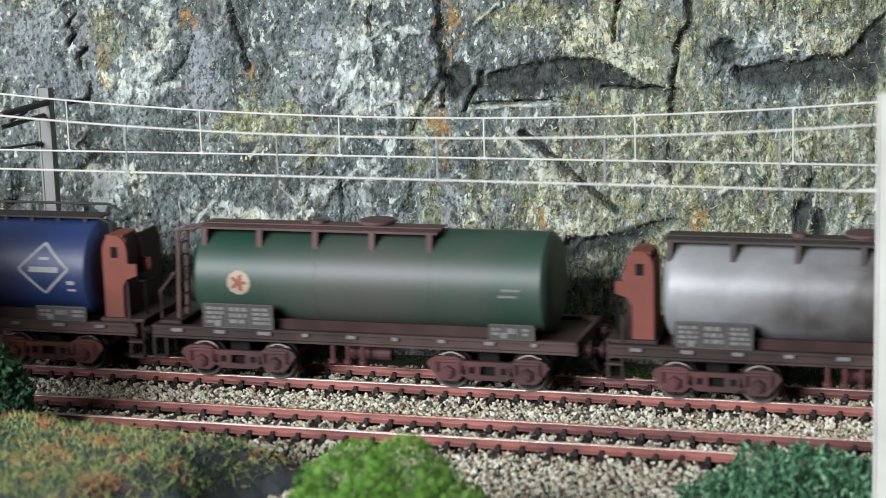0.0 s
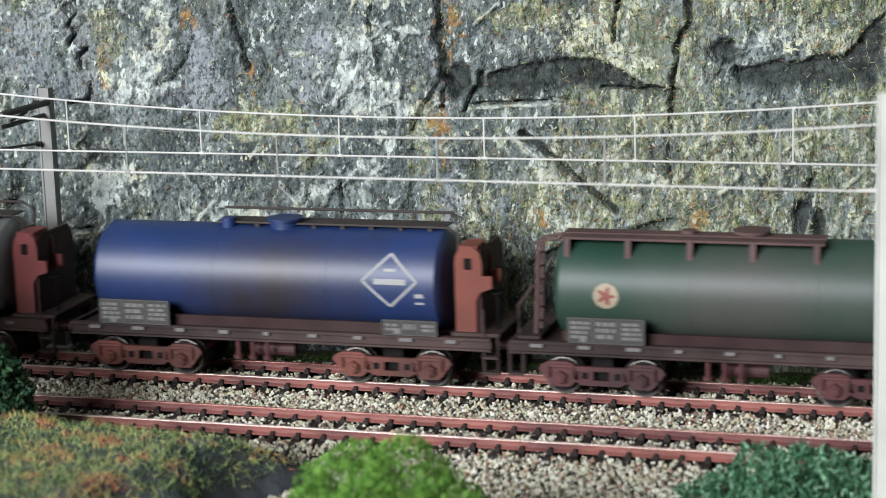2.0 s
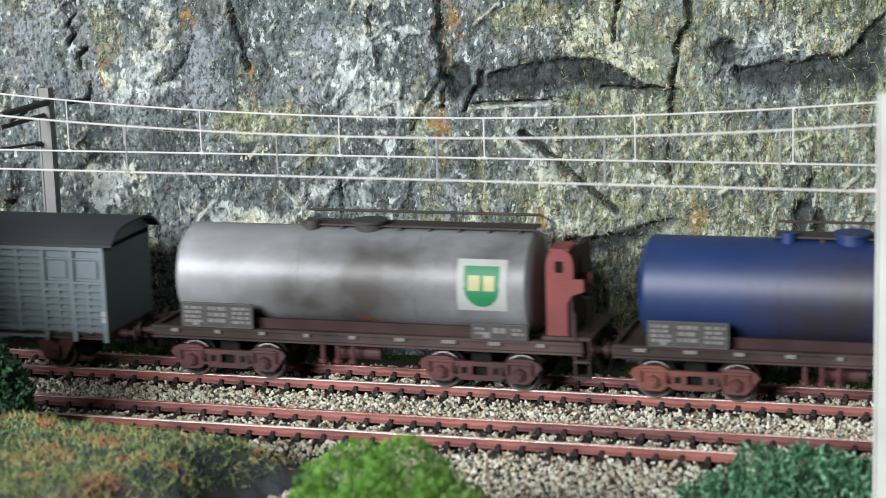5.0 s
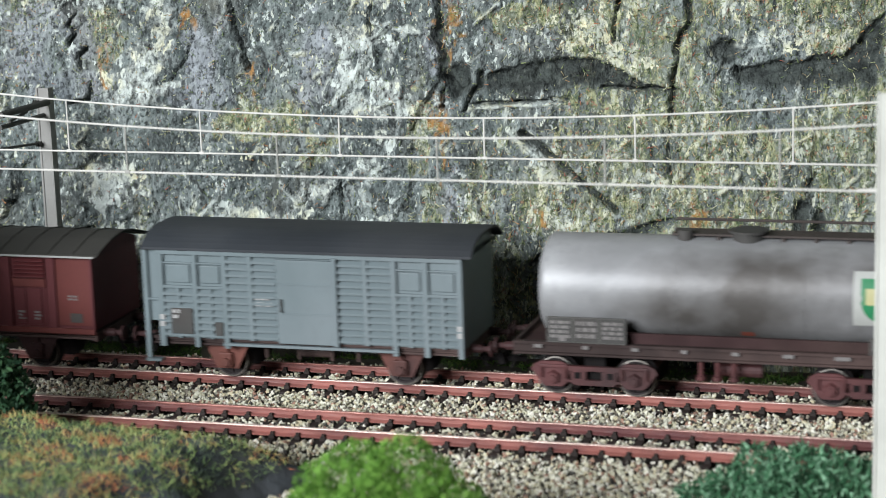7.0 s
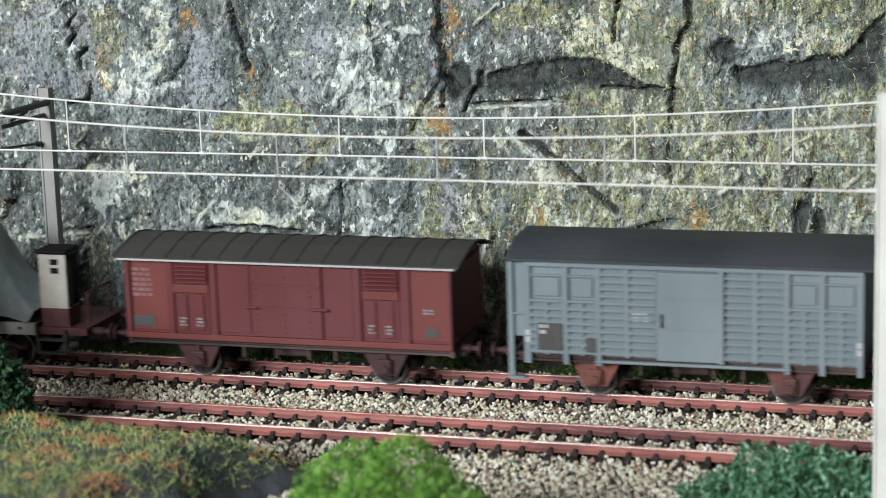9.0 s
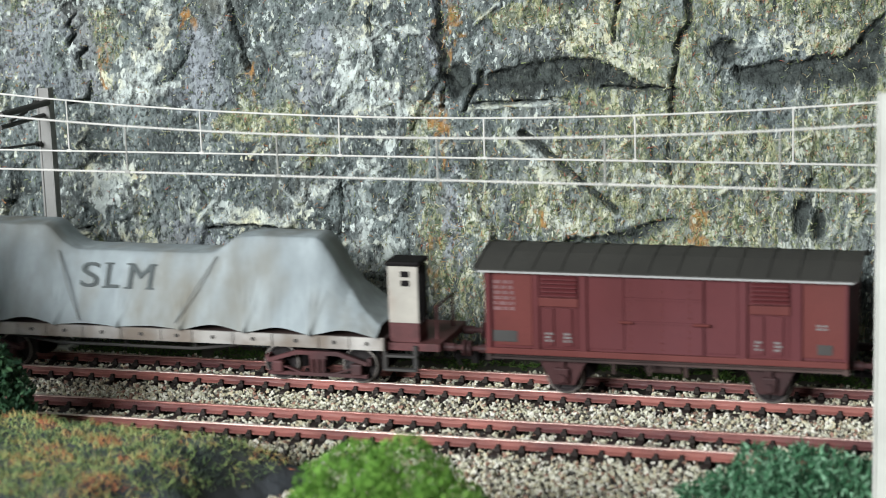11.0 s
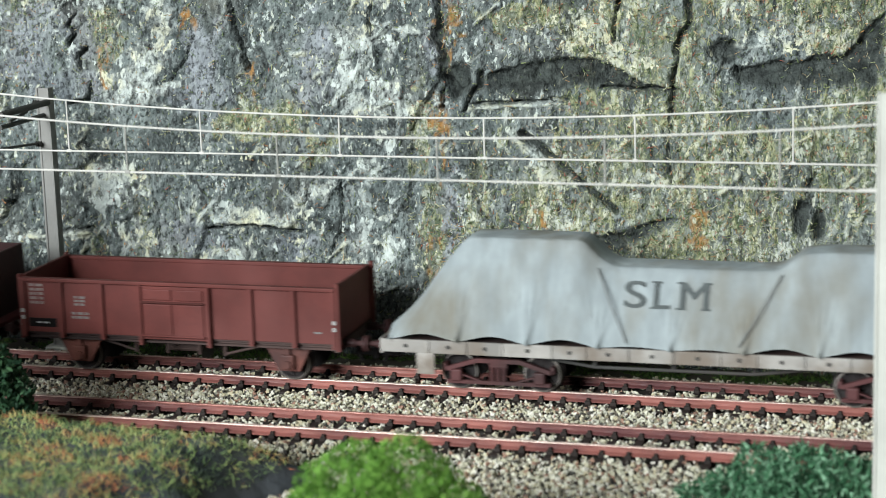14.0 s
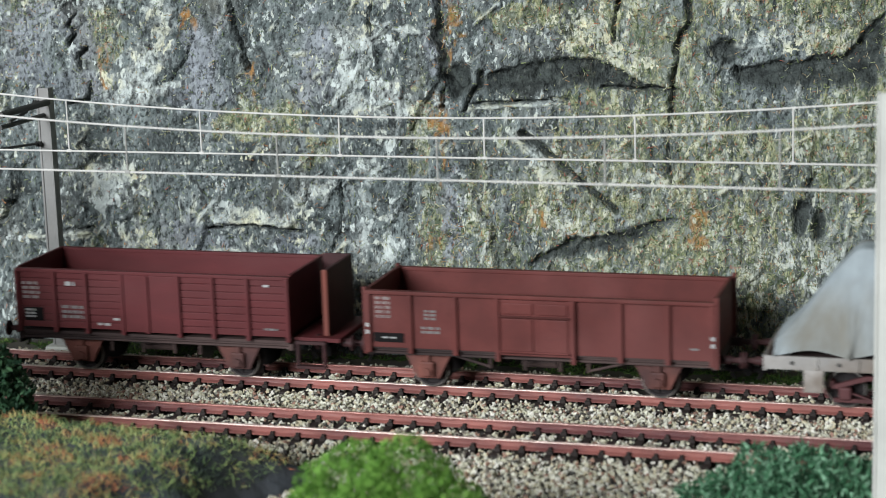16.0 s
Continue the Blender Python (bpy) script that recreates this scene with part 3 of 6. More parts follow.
def build_cliff():
    m = cliff_material()

    def place(x, z):
        out, fine = cliff_relief(x, z)
        return x, 43 + 0.08 * z - out, z

    xs = np.concatenate([np.arange(-900, -352, 6.0), np.arange(-352, -22, 0.55), np.arange(-20, 500, 6.0)])
    zs = np.concatenate([np.arange(-8, 112, 0.55), np.arange(114, 320, 5.0)])
    me = grid_mesh("cliff", xs, zs, place, m)
    x, z = np.meshgrid(xs, zs)
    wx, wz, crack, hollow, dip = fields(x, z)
    out, fine = cliff_relief(x, z)
    proud = np.clip((fine - 0.1) / 0.65, 0, 1)
    pale = 0.35 * np.clip(vnoise(wx, wz, 21, 41) + 0.6 * vnoise(wx, wz, 7, 42) + 0.15, 0, 1) * (0.35 + proud)
    for i, (cx, cz, rx, rz) in enumerate(PALE):
        pale = np.maximum(pale, blob(x, z, cx, cz, rx, rz, 20 + i, 0.8))
    moss = np.clip(0.75 * vnoise(wx, wz * 0.4, 24, 43) + 0.5 * vnoise(wx, wz * 0.4, 8, 44) + 0.02 + 0.34 * np.clip((x + 185) / 40, -1, 1), 0, 1)
    for i, (cx, cz, rx, rz) in enumerate(MOSS):
        moss = np.maximum(moss, 0.9 * blob(x, z, cx, cz, rx, rz, 50 + i, 0.7))
    slate = np.zeros(np.shape(x))
    for i, (cx, cz, rx, rz) in enumerate(SLATE):
        slate = np.maximum(slate, blob(x, z, cx, cz, rx, rz, 110 + i, 0.6))
    pale, moss = pale * (1 - 0.5 * slate), moss * (1 - 0.85 * slate)
    rust = np.zeros(np.shape(x))
    for i, (cx, cz, rx, rz) in enumerate(RUST):
        rust = np.maximum(rust, 0.8 * blob(x, z, cx, cz, rx, rz, 80 + i, 0.8))
    stroke = np.zeros(np.shape(x))
    for width, line in STROKES:
        wide = width * (1.0 + 0.9 * vnoise(x, z, 2.2, 68))
        stroke = np.maximum(stroke, np.clip(1.5 - near_line(x + 1.3 * vnoise(x, z, 3, 63), z + 1.0 * vnoise(x, z, 3, 64), line) / np.maximum(wide, 0.1), 0, 1))
    plate, tone, joint = slabs(x, z)
    # hollow puts painted shade into the dark mask, beside cracks and joints
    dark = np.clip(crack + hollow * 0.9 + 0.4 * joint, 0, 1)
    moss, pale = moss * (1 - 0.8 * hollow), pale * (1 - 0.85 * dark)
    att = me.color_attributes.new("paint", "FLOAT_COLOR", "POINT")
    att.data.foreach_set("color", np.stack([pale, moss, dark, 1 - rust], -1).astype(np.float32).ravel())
    dabs = me.attributes.new("dabs", "FLOAT", "POINT")
    dabs.data.foreach_set("value", (stroke * (1 - crack)).astype(np.float32).ravel())
    shade = me.attributes.new("tone", "FLOAT", "POINT")
    shade.data.foreach_set("value", np.clip(tone + 0.25 * vnoise(x, z, 6, 67), 0, 1).astype(np.float32).ravel())
    lilac = me.attributes.new("slate", "FLOAT", "POINT")
    lilac.data.foreach_set("value", slate.astype(np.float32).ravel())
    # an unseen box added behind the thin plaster sheet, to stand for its far side
    core = box(bmesh.new(), -900, 495, 74, 110, -8, 318, 0.5)
    tagged(new("cliff_core", mesh_of("cliff_core", core, M_GROUND)), "plain dark box added behind the plaster rock", "cliff", kind="structure")
    return tagged(new("cliff", me), "grey plaster rock face dry-brushed with cream and moss", "cliff", kind="structure")


build_cliff()


def fibre_material():
    m = bpy.data.materials.new("dry_fibre_flock")
    m.use_nodes = True
    n, l = m.node_tree.nodes, m.node_tree.links
    n["Principled BSDF"].inputs["Roughness"].default_value = 0.8
    g, r = n.new("ShaderNodeNewGeometry"), n.new("ShaderNodeValToRGB")
    for i, (at, c) in enumerate(((0.0, (0.05, 0.08, 0.03)), (0.3, (0.13, 0.19, 0.07)), (0.5, (0.30, 0.34, 0.15)), (0.75, (0.48, 0.48, 0.32)), (0.93, (0.40, 0.22, 0.08)), (1.0, (0.33, 0.09, 0.06)))):
        e = r.color_ramp.elements[i] if i < 2 else r.color_ramp.elements.new(at)
        e.position, e.color = at, (*c, 1)
    l.new(g.outputs["Random Per Island"], r.inputs[0])
    l.new(r.outputs[0], n["Principled BSDF"].inputs["Base Color"])
    return m


def build_cliff_flock():
    """Short dry fibres stuck to the rock, thickest where it is mossy."""
    rng = np.random.default_rng(71)
    n = 70000
    x, z = rng.uniform(-350, -25, n), rng.uniform(-2, 112, n)
    amount = 0.10 + np.clip(0.75 * vnoise(x, z * 0.4, 24, 43) + 0.4 * vnoise(x, z * 0.4, 8, 44) + 0.3 * np.clip((x + 185) / 40, -1, 1), 0, 0.45)
    for i, (cx, cz, rx, rz) in enumerate(MOSS + RUST):
        amount = np.maximum(amount, 0.6 * blob(x, z, cx, cz, rx, rz, 50 + i, 0.7))
    for cx, cz, rx, rz in HOLLOWS:
        amount = amount * (1 - 0.9 * blob(x, z, cx, cz, rx, rz, 0, 0.3))
    amount = amount * (1 - 0.8 * fields(x, z)[3])
    keep = rng.uniform(size=n) < amount
    x, z = x[keep], z[keep]
    out = cliff_relief(x, z)[0]
    k = len(x)
    size = np.stack([rng.uniform(0.6, 1.1, k), rng.uniform(0.6, 1.1, k), rng.uniform(1.0, 3.0, k)], -1)
    blade = [(-0.16, 0, -0.5), (0.16, 0, -0.5), (0, 0.16, -0.5), (0.0, 0.05, 0.5)]
    tagged(new("cliff_flock", many("cliff_flock", np.stack([x, 43 + 0.08 * z - out - 0.25, z], -1), size, blade, [(0, 1, 3), (1, 2, 3), (2, 0, 3), (0, 2, 1)], fibre_material(), seed=72)), "dry green and ochre fibres stuck to the rock", "moss", kind="stuff")


build_cliff_flock()

SPACING = 46.4          # from track to track
X_LEFT, X_RIGHT = -560.0, 160.0


def rail_profile(bm, y):
    outline = [(-1.35, -2.3), (-1.35, -2.05), (-0.3, -1.65), (-0.25, -0.75), (-0.55, -0.55), (-0.55, -0.05), (-0.45, 0.0), (0.45, 0.0), (0.55, -0.05), (0.55, -0.55), (0.25, -0.75), (0.3, -1.65), (1.35, -2.05), (1.35, -2.3)]
    return slab(bm, outline, X_RIGHT - X_LEFT, lambda u, v, w: (X_LEFT + w, y + u, v))


def build_track(y0, label):
    track = thing("track", label, "railway track", "the two tracks", at=(0, y0, 0))
    for y in (-8.25, 8.25):
        rail = part("rail", rail_profile(bmesh.new(), y), M_RAIL, track, "rust-red painted rail")
        # wider than the rail, so the painted glint also shows from the side
        part("rail_head", box(bmesh.new(), X_LEFT, X_RIGHT, y - 0.62, y + 0.62, -0.16, 0.07, 0.1), M_RAILTOP, rail, "rail head with its glint painted pale")
    random.seed(int(abs(y0)) + 5)
    me = mesh_of("sleeper", box(bmesh.new(), -1.05, 1.05, -13.6, 13.6, -4.6, -2.75, 0.2), M_SLEEPER)
    cm = bmesh.new()
    for y in (-8.25, 8.25):
        box(cm, -0.85, 0.85, y - 2.1, y - 0.95, -2.85, -1.85, 0.15)
        box(cm, -0.85, 0.85, y + 0.95, y + 2.1, -2.85, -1.85, 0.15)
        box(cm, -0.45, 0.45, y - 1.6, y - 0.6, -1.9, -1.2)
        box(cm, -0.45, 0.45, y + 0.6, y + 1.6, -1.9, -1.2)
    chair = mesh_of("rail_chair", cm, M_SLEEPER)
    x = -380.0
    while x < 20:
        s = new("sleeper", me)
        s.parent, s.location = track, Vector((x + random.uniform(-0.25, 0.25), random.uniform(-0.4, 0.4), 0)) * MM
        s.rotation_euler.z = random.uniform(-0.02, 0.02)
        c = new("rail_chair", chair)
        c.parent = s
        c.location = (0, -s.location.y, 0)
        x += 6.9
    return track


build_track(0.0, "rust-red railed track with dark sleepers beside the cliff")
build_track(-SPACING, "rust-red railed empty track with dark sleepers in pale ballast")


def stone_material():
    m = bpy.data.materials.new("mixed_ballast_stone")
    m.use_nodes = True
    n, l = m.node_tree.nodes, m.node_tree.links
    b = n["Principled BSDF"]
    b.inputs["Roughness"].default_value = 0.8
    g, r = n.new("ShaderNodeNewGeometry"), n.new("ShaderNodeValToRGB")
    r.color_ramp.interpolation = "CONSTANT"
    for i, (at, c) in enumerate(((0.0, (0.62, 0.60, 0.44)), (0.2, (0.80, 0.79, 0.64)), (0.42, (0.30, 0.27, 0.21)), (0.55, (0.66, 0.59, 0.40)), (0.69, (0.07, 0.065, 0.055)), (0.79, (0.88, 0.85, 0.74)), (0.91, (0.40, 0.24, 0.17)))):
        e = r.color_ramp.elements[i] if i < 2 else r.color_ramp.elements.new(at)
        e.position, e.color = at, (*c, 1)
    l.new(g.outputs["Random Per Island"], r.inputs[0])
    t, x = n.new("ShaderNodeTexNoise"), n.new("ShaderNodeMix")
    t.inputs["Scale"].default_value = 1500
    x.data_type, x.blend_type = "RGBA", "MULTIPLY"
    x.inputs[0].default_value = 0.35
    l.new(r.outputs[0], x.inputs[6])
    l.new(t.outputs["Fac"], x.inputs[7])
    l.new(x.outputs[2], b.inputs["Base Color"])
    return m


def mound_height(x, y):
    """How far the grassy mound stands over the ground; 0 outside."""
    edge = np.minimum((-177 - x) + 0.3 * (y + 75), (-64 - 0.13 * (x + 300)) - y)
    edge = edge + 2.5 * vnoise(x, y, 14, 71) + 1.0 * vnoise(x, y, 5, 72)
    k = np.clip(edge / 24, 0, 1)
    return 14.6 * np.sin(k * math.pi / 2) ** 1.1 * np.clip((-150 - x) / 60 + 0.35, 0, 1) + np.where(k > 0, 0.6 * vnoise(x, y, 6, 73), 0)


STONE_V = [(1, 0.1, 0), (-0.9, -0.1, 0.1), (0, 1, 0.1), (0.1, -1, -0.1), (0.1, 0, 0.9), (0, 0.1, -1)]
STONE_F = [(0, 2, 4), (2, 1, 4), (1, 3, 4), (3, 0, 4), (2, 0, 5), (1, 2, 5), (3, 1, 5), (0, 3, 5)]


def build_ballast():
    rng = np.random.default_rng(11)
    n = 60000
    x, y = rng.uniform(-350, -22, n), rng.uniform(-104, 27, n)
    keep = mound_height(x, y) < 1.0
    off = np.abs(np.where(y > -SPACING / 2, y, y + SPACING))
    on_rail = np.abs(off - 8.25) < 1.3
    near_sleeper = (np.abs(((x + 380.0) % 6.9 + 3.45) % 6.9 - 3.45) < 1.5) & (off < 15)
    keep &= ~((np.abs(off - 8.25) < 2.7) & (rng.uniform(size=n) < 0.65))
    keep &= ~on_rail & ~(near_sleeper & (rng.uniform(size=n) < 0.8)) & ((y < 14) | (rng.uniform(size=n) < 0.35))
    x, y, off = x[keep], y[keep], off[keep]
    z = -3.1 + 0.35 * vnoise(x, y, 6, 12) - np.clip((np.abs(off) - 17) * 0.07, 0, 0.5) - np.clip((-62 - y) * 0.05, 0, 1.3) - np.clip((y - 15) * 0.12, 0, 1.4) + rng.uniform(-0.45, 0.45, len(x))
    size = rng.uniform(0.42, 0.92, (len(x), 1)) * rng.uniform(0.65, 1.25, (len(x), 3))
    tagged(new("ballast", many("ballast", np.stack([x, y, z], -1), size, STONE_V, STONE_F, stone_material())), "pale grey, beige and brown track ballast stones", "ballast", kind="stuff")
    # bed colour kept near black to paint the shade between stones
    bed = grid_mesh("ballast_bed", np.arange(-420, 60, 4.0), np.arange(-100, 30, 2.0), lambda a, c: (a, c, np.where((c < -97) | (c > 25), -7.0, -4.1 - np.clip((-62 - c) * 0.04, 0, 1.2) - np.clip((c - 15) * 0.1, 0, 1.0))), mat("ballast_glue_bed", (0.04, 0.035, 0.03), 0.85, 0, 0.4, 200, 900, (0.1, 0.09, 0.07), 0.4, 0.4))
    tagged(new("ballast_bed", bed), "glued ballast bed under both tracks, dark as painted shade between stones", "ballast bed", kind="structure")


build_ballast()


# ---- plants ----
def leaf_material(name, dark, mid, light, rough=0.7):
    m = bpy.data.materials.new(name)
    m.use_nodes = True
    n, l = m.node_tree.nodes, m.node_tree.links
    b = n["Principled BSDF"]
    b.inputs["Roughness"].default_value, b.inputs["Specular IOR Level"].default_value = rough, 0.25
    g, r = n.new("ShaderNodeNewGeometry"), n.new("ShaderNodeValToRGB")
    r.color_ramp.elements[0].color, r.color_ramp.elements[1].color = (*dark, 1), (*light, 1)
    r.color_ramp.elements.new(0.55).color = (*mid, 1)
    l.new(g.outputs["Random Per Island"], r.inputs[0])
    l.new(r.outputs[0], b.inputs["Base Color"])
    return m


def flock_material():
    m = bpy.data.materials.new("autumn_flock")
    m.use_nodes = True
    n, l = m.node_tree.nodes, m.node_tree.links
    b = n["Principled BSDF"]
    b.inputs["Roughness"].default_value, b.inputs["Specular IOR Level"].default_value = 0.85, 0.2
    g, r = n.new("ShaderNodeNewGeometry"), n.new("ShaderNodeValToRGB")
    tc, t = n.new("ShaderNodeTexCoord"), n.new("ShaderNodeTexNoise")
    t.inputs["Scale"].default_value, t.inputs["Detail"].default_value = 110, 3
    l.new(tc.outputs["Object"], t.inputs["Vector"])
    a = n.new("ShaderNodeMath")
    a.operation = "MULTIPLY_ADD"
    a.inputs[1].default_value, a.inputs[2].default_value = 0.22, -0.11
    l.new(g.outputs["Random Per Island"], a.inputs[0])
    s = n.new("ShaderNodeMath")
    l.new(t.outputs["Fac"], s.inputs[0])
    l.new(a.outputs[0], s.inputs[1])
    for i, (at, c) in enumerate(((0.30, (0.05, 0.07, 0.06)), (0.41, (0.14, 0.22, 0.085)), (0.49, (0.30, 0.40, 0.15)), (0.57, (0.46, 0.42, 0.17)), (0.66, (0.46, 0.17, 0.085)))):
        e = r.color_ramp.elements[i] if i < 2 else r.color_ramp.elements.new(at)
        e.position, e.color = at, (*c, 1)
    l.new(s.outputs[0], r.inputs[0])
    l.new(r.outputs[0], b.inputs["Base Color"])
    return m


M_FLOCK = flock_material()
BLADE_V = [(-0.16, 0, 0), (0.16, 0, 0), (0, 0.16, 0), (0.0, 0.05, 1.0)]
BLADE_F = [(0, 1, 3), (1, 2, 3), (2, 0, 3), (0, 2, 1)]


def build_mound():
    me = grid_mesh("mound", np.arange(-420, -168, 1.6), np.arange(-190, -52, 1.6), lambda x, y: (x, y, np.where(mound_height(x, y) > 0.2, -5.0 + mound_height(x, y), -9.0)), mat("dark_mound_earth", (0.075, 0.085, 0.097), 0.9, 0, 0.3, 120, 700, (0.07, 0.07, 0.06), 0.3, 0.5))
    tagged(new("mound", me), "dark grey modelled earth bank under flock grass", "mound", kind="structure")
    rng = np.random.default_rng(5)
    n = 60000
    x, y = rng.uniform(-345, -178, n), rng.uniform(-150, -56, n)
    h = mound_height(x, y)
    keep = (h > 4.4 + 2.2 * vnoise(x, y, 5, 75)) & (rng.uniform(size=n) < np.clip((h - 2.5) / 5, 0.1, 1))
    x, y, h = x[keep], y[keep], h[keep]
    k = len(x)
    size = np.stack([rng.uniform(0.6, 1.3, k), rng.uniform(0.6, 1.3, k), rng.uniform(1.2, 3.0, k)], -1)
    tagged(new("grass", many("grass", np.stack([x, y, h - 5.1], -1), size, BLADE_V, BLADE_F, M_FLOCK, seed=8)), "green, ochre and rust flock grass on the bank", "grass", kind="stuff")


build_mound()


def bush(name, label, at, lumps, leaves, leaf_size, material, seed, shape):
    """A bush of many small leaves over uneven lumps (x, y, z, radius), with thin twigs inside."""
    b = thing(name, label, "bush", at=at)
    rng = np.random.default_rng(seed)
    tw = bmesh.new()
    for x, y, z, r in lumps:
        rod(tw, (x * 0.1, y * 0.1, 0), (x, y, z), 0.8, 6, 0.3)
    part("twig", tw, M_SLEEPER, b)
    total = sum(r * r for *_, r in lumps)
    cs, ss = [], []
    for x, y, z, r in lumps:
        k = int(leaves * r * r / total)
        d = rng.normal(size=(k, 3))
        d /= np.linalg.norm(d, axis=1, keepdims=True)
        rad = r * (1 - 0.38 * rng.uniform(size=(k, 1)) ** 2) * (1 + 0.16 * vnoise(d[:, 0] * r, d[:, 2] * r, r * 0.35, seed)[:, None])
        cs.append(d * rad + (x, y, z))
        ss.append(rng.uniform(0.6, 1.3, (k, 1)) * leaf_size * rng.uniform(0.75, 1.25, (k, 3)))
    c, s = np.concatenate(cs), np.concatenate(ss)
    keep = c[:, 2] > 0
    verts, faces = shape
    crown = new("crown", many("crown", c[keep], s[keep], verts, faces, material, seed=seed + 1))
    crown.parent = b
    return b


LEAF_V = [(-1, 0, 0), (0, -0.5, 0.12), (1, 0, 0), (0, 0.5, 0.12), (0, 0, -0.22)]
LEAF_F = [(0, 1, 3), (1, 2, 3), (0, 4, 1), (1, 4, 2), (2, 4, 3), (3, 4, 0)]
M_LIME = leaf_material("lime_foam_foliage", (0.055, 0.16, 0.02), (0.125, 0.28, 0.04), (0.22, 0.42, 0.08))
M_TURF = leaf_material("blue_green_turf", (0.018, 0.07, 0.032), (0.06, 0.18, 0.085), (0.26, 0.46, 0.30))
M_DARKLEAF = leaf_material("dark_green_foliage", (0.008, 0.03, 0.014), (0.02, 0.062, 0.026), (0.05, 0.115, 0.05))
bush("foliage_bush", "bright lime-green foam foliage bush before the track", (-137, -150, -5.4), [(-9, 2, 19.5, 12), (3, 0, 21.5, 12.4), (13, -2, 18.5, 9.5), (-17, 4, 16.5, 6.8), (-2, -8, 14, 13), (18, 3, 13, 8), (-10, 0, 8, 10), (8, 1, 8, 10)], 26000, 0.62, M_LIME, 31, (LEAF_V, LEAF_F))
bush("turf_bush", "blue-green coarse turf bush beside the mast", (-59, -76, -5.2), [(-8, 0, 6, 8), (2, 1, 7, 7.5), (10, -1, 6, 8), (-16, -4, 2, 7), (16, 2, 5, 7), (-2, -8, 4, 8), (-22, -6, 0, 6)], 5000, 2.4, M_TURF, 32, (BLADE_V, BLADE_F))
# the last five lumps, out of view, are added to shade the left
bush("dark_bush", "very dark green bush on the bank, with taller unseen lumps added to shade the train", (-272, -78, 4.5), [(-2, 0, 14, 9.5), (3, 1, 8, 8.5), (-10, 2, 16, 11), (6, -2, 4, 7), (-6, -4, 6, 10), (-27, 0, 22, 13), (-44, 4, 24, 15), (-47, 0, 45, 13), (-60, 4, 56, 16), (-62, 2, 30, 18)], 18000, 1.1, M_DARKLEAF, 33, (LEAF_V, LEAF_F))


def build_verge():
    rng = np.random.default_rng(15)
    n = 9000
    x, y = rng.uniform(-352, -25, n), rng.uniform(24, 38, n)
    keep = vnoise(x, y, 12, 91) + 0.4 * vnoise(x, y, 4, 92) + (y - 31) * 0.05 > -0.15
    x, y = x[keep], y[keep]
    k = len(x)
    size = np.stack([rng.uniform(0.8, 1.6, k), rng.uniform(0.8, 1.6, k), rng.uniform(1.2, 3.2, k)], -1)
    tagged(new("verge_grass", many("verge_grass", np.stack([x, y, ground_height(x, y) + 0.2], -1), size, BLADE_V, BLADE_F, leaf_material("verge_green", (0.02, 0.05, 0.01), (0.05, 0.11, 0.02), (0.12, 0.19, 0.04)), seed=16)), "dark green grass at the foot of the cliff", "grass", kind="stuff")


build_verge()


# ---- overhead line ----
def mast(label, at, top, arm_to, arm_z, paint):
    m = thing("catenary_mast", label, "mast", "catenary masts", at=at)
    x, y, z = at
    h = top - z
    part("post", box(bmesh.new(), -1.9, 1.9, -1.4, -0.7, 0, h, 0.06), paint, m)
    part("flange", box(bmesh.new(), -2.2, -1.55, -1.7, 1.7, 0, h, 0.08), paint, m)
    part("flange", box(bmesh.new(), 1.55, 2.2, -1.7, 1.7, 0, h, 0.08), paint, m)
    part("foot", box(bmesh.new(), -4, 4, -4, 4, -0.6, 1.6, 0.3), M_MAST, m, "grey concrete mast foot")
    d = arm_to - y
    zt = arm_z - z
    arm = rods(bmesh.new(), [(1.6, math.copysign(1.5, d), h - 4.4), (0.6, d, zt + 10.4)], 1.1)
    rods(arm, [(0.0, math.copysign(1.5, d), h - 8.5), (0.2, d, zt + 6.6)], 0.75)
    rods(arm, [(0.6, d * 0.45, h - 5.6), (0.2, d * 0.8, zt + 7.6)], 0.5)
    part("bracket", arm, M_MASTDARK, m, "dark bracket arm")
    part("steady_arm", rods(bmesh.new(), [(-2.0, 0, zt - 2.7), (-2.0, d * 0.9, zt - 0.4), (-2.0, d, zt)], 0.45), M_MASTDARK, m, "dark steady arm")
    for zz in (h - 4.5, zt - 2.7):
        part("insulator", spun(bmesh.new(), [(-0.2, 0.3), (0, 1.0), (0.4, 0.5), (0.8, 1.0), (1.2, 0.5), (1.6, 1.0), (1.8, 0.3)], 12), M_MASTDARK, m, at=(-2.6, math.copysign(2.6, d), zz))
    return m


mast("pale grey steel catenary mast standing before the cliff", (-306.5, 30, -5.2), 79.2, 0, 64.4, M_MASTGREY)
mast("pale grey steel catenary mast standing before the tracks", (-38.0, -85, -5.5), 95.5, -SPACING, 66.2, M_MAST)


